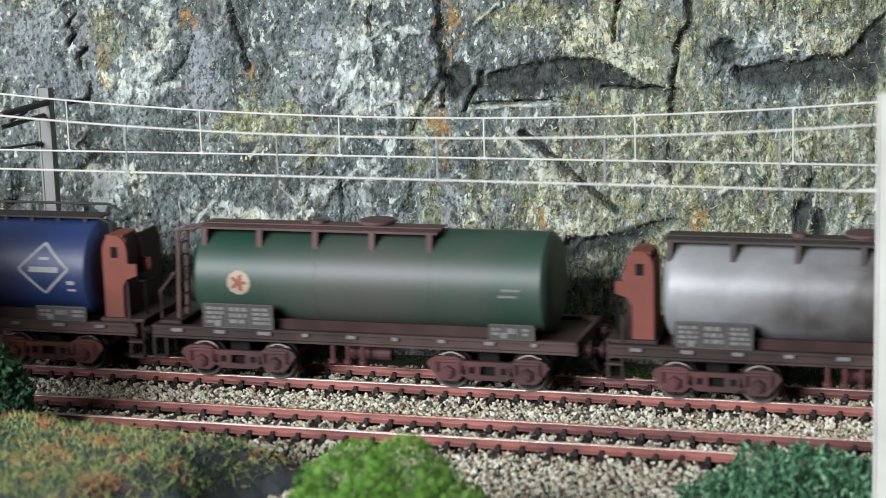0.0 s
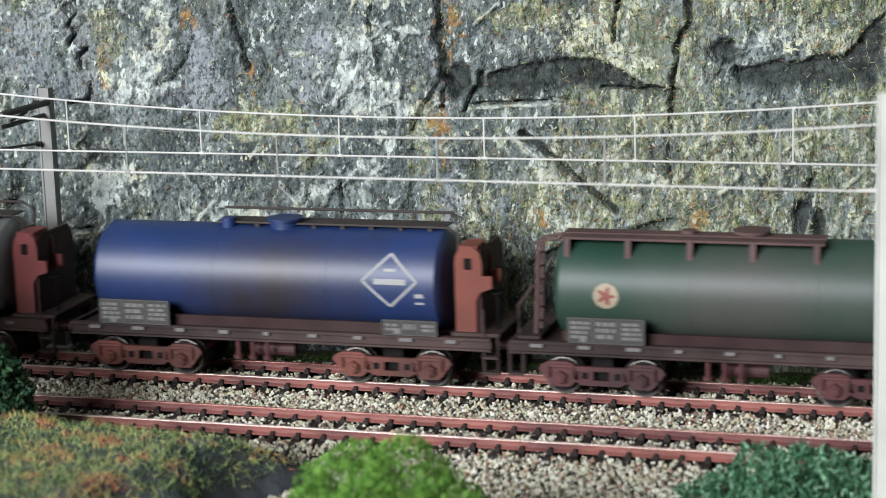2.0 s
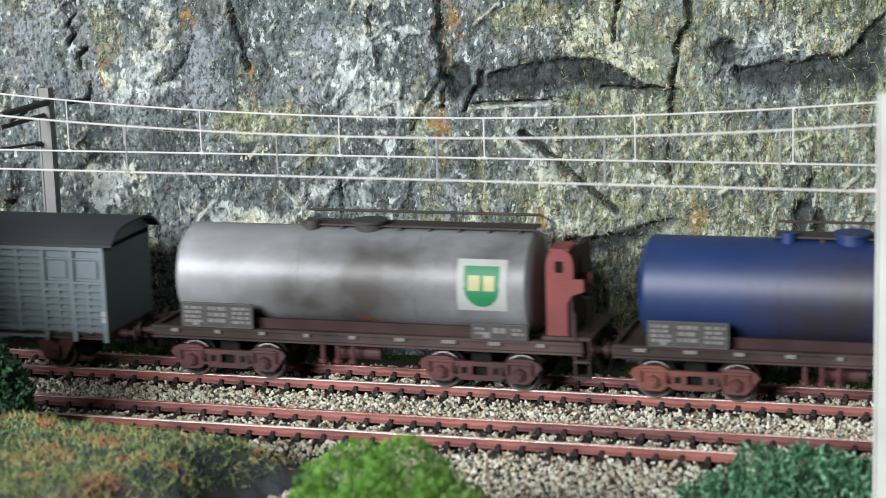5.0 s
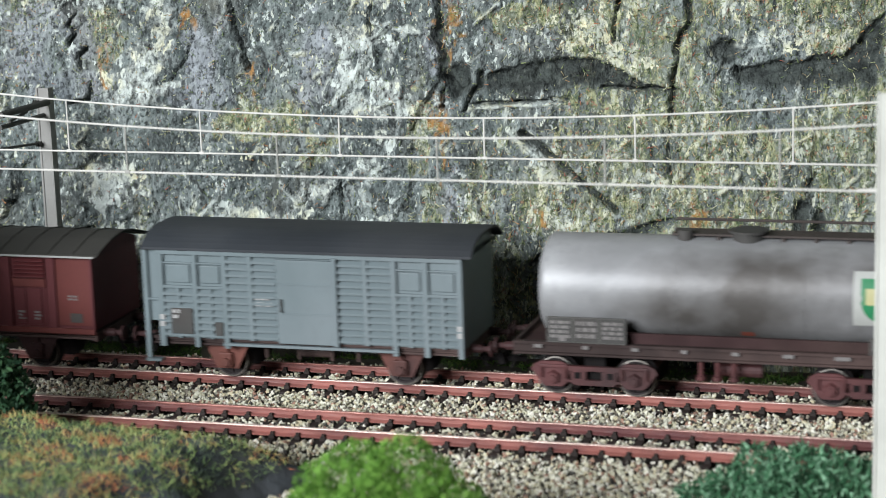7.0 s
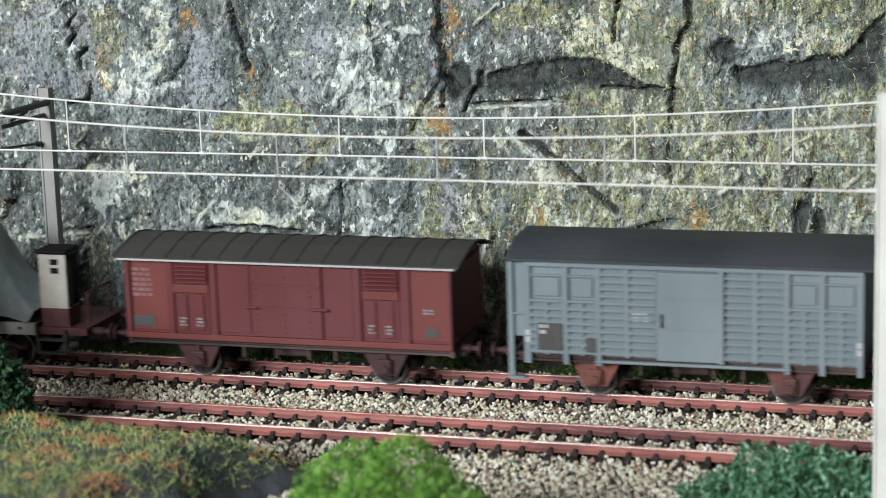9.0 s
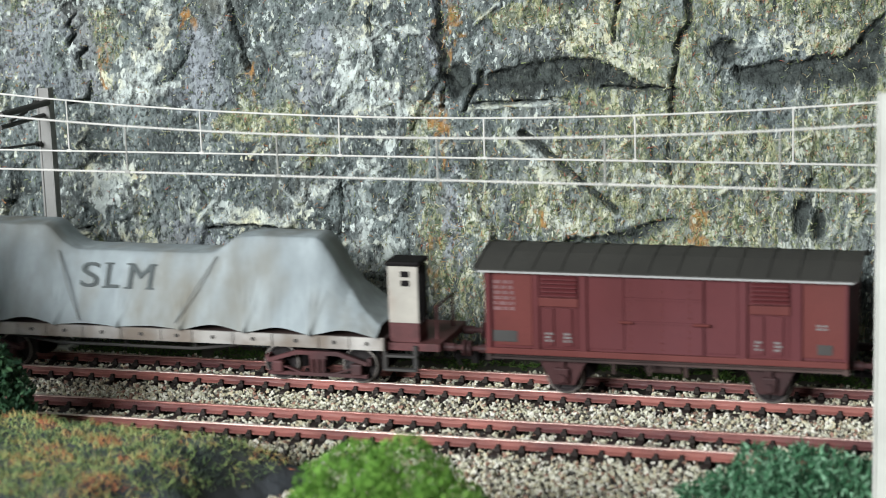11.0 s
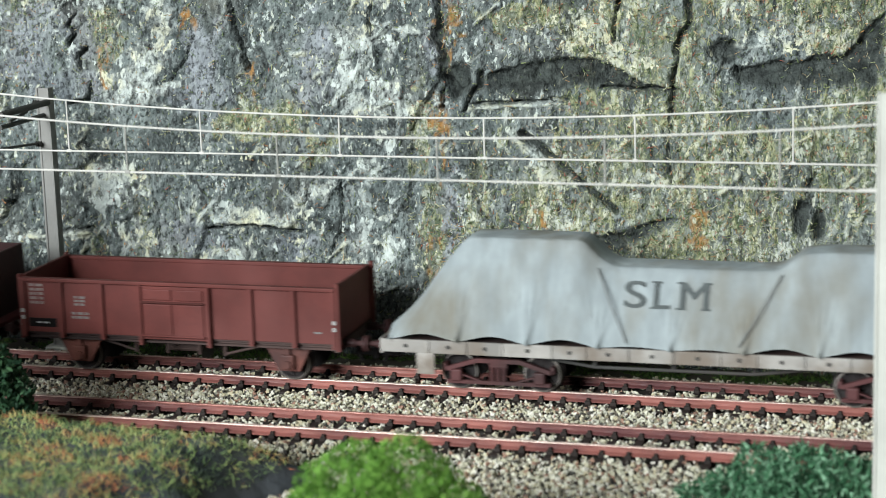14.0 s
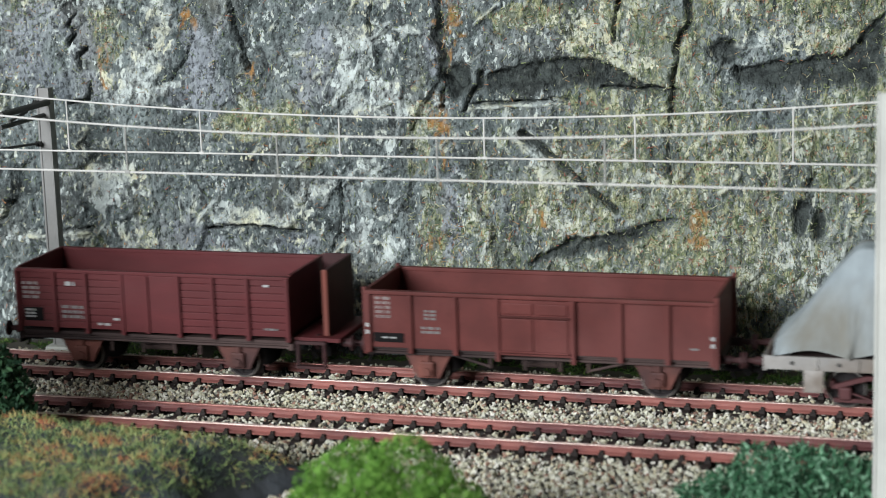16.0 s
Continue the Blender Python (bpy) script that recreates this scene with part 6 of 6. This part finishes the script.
def tarp_wagon():
    w = thing("flat_wagon", "whitewashed bogie flat wagon with a brakeman's hut", "freight wagon", "wagons of the train")
    WAGONS.append((w, -863.0))
    x0, x1 = -82.0, 82.0
    g = box(bmesh.new(), x0, x1, -15.4, 15.4, 11.8, 15.0, 0.1)
    part("deck", g, M_FRAME, w)
    random.seed(77)
    x = x0
    while x < x1 - 1:
        k = min(random.uniform(9, 15), x1 - x)
        part("side_board", box(bmesh.new(), x + 0.05, x + k - 0.05, -16.4, -15.4, 11.6, 15.3, 0.12), M_DECK, w, "whitewashed worn side board")
        part("bolt", rod(bmesh.new(), (x + k / 2, -16.3, 13.6), (x + k / 2, -16.8, 13.6), 0.55, 8), M_GREYFRAME, w, "dark bolt head")
        part("strap", box(bmesh.new(), x + k - 0.9, x + k - 0.1, -16.6, -16.35, 11.8, 15.1, 0.1), M_DECK, w)
        x += k
    part("side_board", box(bmesh.new(), x0, x1, 15.4, 16.2, 11.6, 15.3, 0.12), M_DECK, w)
    part("end_board", box(bmesh.new(), x0 - 0.8, x0, -16, 16, 11.0, 15.3, 0.12), M_DECK, w)
    part("step_plate", box(bmesh.new(), x0 + 10, x0 + 15.2, -16.5, -15.8, 5.6, 11.7, 0.12), M_DECK, w, "white hanging step plate")
    t = bmesh.new()
    for yy in (-11, 11):
        rods(t, [(-46, yy, 11.6), (-22, yy, 8.4), (22, yy, 8.4), (46, yy, 11.6)], 0.5)
        for xx in (-22, 0, 22):
            rods(t, [(xx, yy, 8.4), (xx, yy, 11.8)], 0.6)
    part("truss_rod", t, M_GREYFRAME, w)
    for x in (-49.4, 60.4):
        bogie(w, x, 12.0, M_BOGIE, True)
    # brakeman's hut and its platform
    f = box(bmesh.new(), x1, x1 + 15.5, -14, 14, 11.4, 13.6, 0.1)
    part("platform", f, M_BOGIE, w)
    hx = x1 + 0.6
    hut = part("brake_hut", box(bmesh.new(), hx, hx + 8.8, -13.0, -5.0, 19.2, 35.6, 0.12), M_HUT, w, "narrow cream brakeman's hut")
    part("hut_skirt", box(bmesh.new(), hx, hx + 8.8, -12.9, -5.0, 13.6, 19.2, 0.1), M_BOGIE, hut)
    # black sheet paints the shade on the cream hut's end face
    part("hut_side", box(bmesh.new(), hx + 8.8, hx + 9.1, -12.6, -5.4, 19.6, 35.2), M_BLACK, hut, "black sheet painted as shade on the hut's end")
    part("hut_roof", box(bmesh.new(), hx - 0.6, hx + 9.6, -13.8, -4.2, 35.6, 37.0, 0.5), M_BLACK, hut, "black hut roof")
    for z in (29.8, 32.4):
        part("pane", box(bmesh.new(), hx + 3.8, hx + 6.4, -13.15, -12.9, z, z + 1.7, 0.1), M_BLACK, hut, "dark small pane")
    part("grab_rail", rods(bmesh.new(), [(hx + 9.0, -12.4, 19), (hx + 10.2, -12.8, 20), (hx + 10.2, -12.8, 33), (hx + 9.0, -12.4, 34)], 0.35), M_BLACK, hut)
    s = bmesh.new()
    for xx in (hx - 1.0, hx + 8.0):
        rods(s, [(xx, -14.4, 13), (xx, -14.4, 5.6)], 0.7)
    box(s, hx - 1.2, hx + 8.4, -15.4, -13.4, 5.6, 6.3, 0.1)
    box(s, hx - 1.2, hx + 8.4, -15.4, -13.4, 9.6, 10.3, 0.1)
    part("step", s, M_GREYFRAME, w, "grey steps below the hut")
    c = bmesh.new()
    rods(c, [(hx + 12.5, -8, 13), (hx + 12.5, -8, 23), (hx + 12.5, 8, 23), (hx + 12.5, 8, 13)], 0.45)
    part("end_rail", c, M_BOGIE, w)
    for way, e in ((-1, x0), (1, x1 + 15.5)):
        buffers(w, e, 12.0, way)
        coupler(w, e, way)
    cargo = thing("tarpaulin", "pale grey tarpaulin over a two-humped load on the wagon", "tarpaulin")
    cloth = part("cloth", tarp_surface(), M_TARP, cargo, smooth=True)
    for a, c in (((-21.5, -8.6, 36.0), (-12.0, -17.2, 17.2)), ((29.0, -8.2, 35.6), (18.5, -17.2, 17.4))):
        mid = ((a[0] + c[0]) / 2, (a[1] + c[1]) / 2 - 1.0, (a[2] + c[2]) / 2)
        part("seam", rods(bmesh.new(), [a, mid, c], 0.2), M_SEAM, cargo, "grey tarpaulin seam")
    z0, y0, lean = 26.0, -12.3, 27.8
    for sign, u0, u1 in (("S", -13.6, -7.8), ("L", -5.5, -1.1), ("M", 1.7, 9.3)):
        letter(cargo, sign, u0, u1, z0, 7.6, y0, lean)
        letter(cargo, sign, u0 + 0.3, u1 + 0.2, z0, 7.6, y0 - 0.04, lean)
    for u0, u1, v in ((-6.3, -3.5, 7.4), (-6.3, -3.9, 0.15), (0.8, 3.3, 0.15), (0.8, 3.1, 7.4), (7.7, 10.2, 0.15), (8.0, 10.2, 7.4)):
        s = part("serif", box(bmesh.new(), u0, u1, -0.12, 0.12, -0.24, 0.24), M_LETTER, cargo)
        s.matrix_local = pose(0, (y0 + v * math.sin(radians(lean))) * MM, (z0 + v * math.cos(radians(lean))) * MM, -lean, 0, 0)
    WAGONS.append((cargo, -863.0))


def open_side(bm, x0, x1, y, z0, z1, way):
    box(bm, x0, x1, min(y, y - way * 0.9), max(y, y - way * 0.9), z0, z1, 0.08)


def open_wagon_steel():
    w = thing("open_wagon", "brown steel-sided empty open wagon with a centre door", "freight wagon", "wagons of the train")
    WAGONS.append((w, -1008.0))
    x0, x1, zb, zt = -49.4, 49.4, 12.6, 29.0
    for s in (-1, 1):
        b = bmesh.new()
        open_side(b, x0, x1, s * 15.4, zb, zt, s)
        side = part("side", b, M_OPEN, w)
        if s < 0:
            for x in (x0 + 0.7, -36.5, -23.4, 23.4, 36.5, x1 - 0.8):
                part("post", box(bmesh.new(), x - 0.7, x + 0.7, -16.4, -15.4, zb - 1.4, zt - 1.0, 0.15), M_OPEN, side)
    for x in (x0, x1 - 0.9):
        part("end", box(bmesh.new(), x, x + 0.9, -14.5, 14.5, zb, zt + 0.6, 0.08), M_OPEN, w)
    part("end_post", box(bmesh.new(), x1 - 0.2, x1 + 0.9, -16.0, -14.6, zb - 2.0, zt + 1.4, 0.12), M_OPEN, w)
    part("end_post", box(bmesh.new(), x1 - 0.2, x1 + 0.9, 14.6, 16.0, zb - 2.0, zt + 1.4, 0.12), M_OPEN, w)
    part("end_post", box(bmesh.new(), x0 - 0.9, x0 + 0.2, -16.0, -14.6, zb - 2.0, zt + 1.0, 0.12), M_OPEN, w)
    part("end_post", box(bmesh.new(), x0 - 0.9, x0 + 0.2, 14.6, 16.0, zb - 2.0, zt + 1.0, 0.12), M_OPEN, w)
    part("floor", box(bmesh.new(), x0, x1, -14.5, 14.5, zb, zb + 0.8), M_OPENIN, w)
    r = bmesh.new()
    for y in (-15.4, 15.4):
        box(r, x0, x1, y - 1.1, y + 0.9, zt - 1.0, zt + 0.1, 0.2)
    part("rim", r, M_OPEN, w)
    d = bmesh.new()
    box(d, -10.6, 9.8, -16.2, -15.4, zb - 0.6, zt - 1.2, 0.15)
    door = part("door", d, M_OPEN, w, "brown double side door")
    for a, c in ((-9.8, -0.9), (0.3, 9.0)):
        part("door_leaf", box(bmesh.new(), a, c, -16.6, -16.1, zb + 0.4, zt - 6.4, 0.25), M_OPEN, door)
        part("door_flap", box(bmesh.new(), a, c, -16.6, -16.1, zt - 5.2, zt - 2.0, 0.25), M_OPEN, door)
    part("hinge_bar", rods(bmesh.new(), [(-10.2, -16.9, zt - 5.8), (9.4, -16.9, zt - 5.8)], 0.32), M_OPENIN, door)
    part("hinge_bar", rods(bmesh.new(), [(-10.2, -16.9, zb + 0.6), (9.4, -16.9, zb + 0.6)], 0.35), M_OPEN, door)
    part("hinge_post", box(bmesh.new(), -11.6, -10.4, -16.9, -15.4, zb - 2.4, zt - 0.8, 0.15), M_OPEN, door)
    part("hinge_post", box(bmesh.new(), 9.8, 11.0, -16.9, -15.4, zb - 2.4, zt - 0.8, 0.15), M_OPEN, door)
    part("number_board", box(bmesh.new(), x0 + 2.0, x0 + 10.8, -15.75, -15.4, zb + 1.6, zb + 4.2), M_BLACK, w, "black board with pale marks")
    bars(w, x0 + 2.6, zt - 8.4, 4.4, 6.6, 5, -15.46, M_CHALK, seed=11)
    bars(w, x0 + 4.6, zb + 2.4, 4.0, 0.8, 1, -15.8, seed=12)
    bars(w, x0 + 16, zb + 4.0, 5.8, 2.4, 2, -15.46, M_FADED, seed=13)
    bars(w, x0 + 17, zt - 8.4, 3.4, 3.2, 3, -15.46, M_FADED, seed=14)
    bars(w, x1 - 7, zb + 2.6, 2.6, 0.9, 1, -15.46, M_FADED, seed=15)
    for x, z in ((x1 - 0.9, zb + 4), (x1 - 0.9, zb + 6), (x0 + 0.1, zb + 4), (x0 + 0.1, zb + 6)):
        part("white_square", box(bmesh.new(), x - 0.2, x + 0.9, -16.52, -16.4, z, z + 1.1), M_WHITE, w)
    for a, c in (((-26, -13.6, 11), (-14, -13.6, 7.8)), ((26, -13.6, 11), (14, -13.6, 7.8))):
        part("brace", rods(bmesh.new(), [a, c], 0.4), M_FRAME, w)
    under(w, x0, x1, [-32.6, 33.2], M_RUSTBOGIE)


def open_wagon_planks():
    w = thing("open_wagon", "dark red plank-sided open wagon with an end brake platform", "freight wagon", "wagons of the train")
    WAGONS.append((w, -1123.6))
    x0, x1, zb, zt = -43.2, 43.2, 14.0, 31.6
    posts = [x0 + 0.6, -30.7, -20.5, -8.9, 8.9, 19.6, 30.3, x1 - 0.7]
    for s in (-1, 1):
        b = bmesh.new()
        open_side(b, x0, x1, s * 15.0, zb, zt, s)
        side = part("side", b, M_OPEN2, w)
        h = (zt - zb - 0.6) / 8
        for k in range(8):
            part("plank", box(bmesh.new(), x0 + 0.1, x1 - 0.1, min(s * 15.0, s * 15.45), max(s * 15.0, s * 15.45), zb + 0.1 + k * h, zb + k * h + h - 0.1, 0.14), M_OPEN2, side)
        if s < 0:
            for x in posts:
                part("post", box(bmesh.new(), x - 0.65, x + 0.65, -16.4, -15.0, zb - 1.2, zt - 0.4, 0.15), M_OPEN2, side)
    part("door", box(bmesh.new(), -8.2, 8.2, -16.0, -15.4, zb - 0.2, zt - 0.8, 0.15), M_OPEN2, w, "plain dark red double door")
    part("door_post", box(bmesh.new(), -1.5, -0.3, -16.6, -15.9, zb - 0.4, zt - 0.8, 0.15), M_OPEN2, w)
    for x in (x0, x1 - 0.9):
        part("end", box(bmesh.new(), x, x + 0.9, -14.1, 14.1, zb, zt + 0.5, 0.08), M_OPEN2, w)
    part("floor", box(bmesh.new(), x0, x1, -14.1, 14.1, zb, zb + 0.8), M_OPENIN, w)
    r = bmesh.new()
    for y in (-15.0, 15.0):
        box(r, x0, x1, y - 1.0, y + 0.9, zt - 0.8, zt + 0.2, 0.15)
    part("rim", r, M_OPEN2, w)
    f = bmesh.new()
    box(f, x1, x1 + 14.0, -13.5, 13.5, 12.6, 13.8, 0.1)
    plat = part("brake_platform", f, M_OPEN2, w, "dark red brakeman's platform")
    sc = bmesh.new()
    box(sc, x1 + 9.0, x1 + 10.0, -11.0, 11.0, 13.8, 33.4, 0.15)
    box(sc, x1 + 0.9, x1 + 10.0, 10.4, 11.4, 13.8, 33.4, 0.15)
    # dark red paints the screen's shaded face; only its edge stays orange
    screen = part("screen", sc, M_BUFFER, plat, "end screen, dark red as painted shade")
    part("screen_edge", box(bmesh.new(), x1 + 8.6, x1 + 10.2, -11.9, -11.0, 14.0, 33.4, 0.3), M_PLATFORM, screen, "orange-brown screen edge")
    st = bmesh.new()
    for x in (x1 + 1.4, x1 + 9.4):
        rods(st, [(x, -14.0, 13), (x, -14.0, 5.4)], 0.6)
    box(st, x1 + 0.8, x1 + 10.0, -15.4, -13.0, 5.0, 5.8, 0.1)
    box(st, x1 + 0.8, x1 + 10.0, -14.8, -13.0, 12.0, 12.9, 0.1)
    part("step", st, M_BUFFER, plat)
    part("number_board", box(bmesh.new(), x0 + 2.2, x0 + 8.4, -15.6, -15.4, zb + 2.0, zb + 6.0), M_BLACK, w, "black board with pale marks")
    bars(w, x0 + 2.0, zt - 9.4, 6.0, 5.6, 4, -15.6, M_CHALK, seed=21)
    bars(w, x0 + 2.6, zb + 2.6, 3.4, 3.0, 3, -15.65, seed=22)
    bars(w, x0 + 14.6, zb + 2.6, 7.0, 4.4, 3, -15.6, M_FADED, seed=23)
    bars(w, x0 + 16, zt - 5.4, 3.2, 2.0, 1, -15.6, seed=24)
    bars(w, x0 + 26, zb + 0.9, 4.0, 1.2, 1, -15.6, seed=25)
    bars(w, x0 + 31, zb + 2.6, 2.8, 1.1, 1, -15.6, seed=26)
    bars(w, x1 - 8.0, zt - 3.4, 2.6, 1.2, 1, -15.6, seed=27)
    bars(w, x1 - 8.0, zb + 1.6, 4.0, 1.0, 1, -15.6, M_FADED, seed=28)
    under(w, x0, x1, [-24.2, 25.6], M_RUSTBOGIE)
    for way, e in ((1, x1 + 14.0),):
        buffers(w, e, 11.9, way)


silver_first()
green_tank()
blue_tank()
silver_tank()
grey_van()
red_van()
tarp_wagon()
open_wagon_steel()
open_wagon_planks()


# small offsets fitted to the camera's view, in millimetres, every half second
VIEW_OFFSETS = (0.2, -0.1, -0.3, -0.13, 0, 0.12, 0.03, 0.05, -0.08, 0, 0, 0, 0, 0.15, -0.25, -0.07, -0.06, 0.04, 0.19, 0.1, 0, 0, 0, 0.1, 0.06, -0.34, -0.31, 0.26, 0.38, -0.21, -0.21, 0.35, -0.06)


def motions():
    for w, x0 in WAGONS:
        walk(w, [(k * 0.5, pose((x0 + travel(k * 0.5) + VIEW_OFFSETS[k]) * MM, 0, 0)) for k in range(33)])
    for wheel, x, phase in WHEELS:
        rows = []
        for k in range(161):
            t = k * 0.1
            rows.append((t, pose(x * MM, 0, WHEEL_R * MM, 0, phase + math.degrees(travel(t) / WHEEL_R), 0)))
        walk(wheel, rows)


motions()
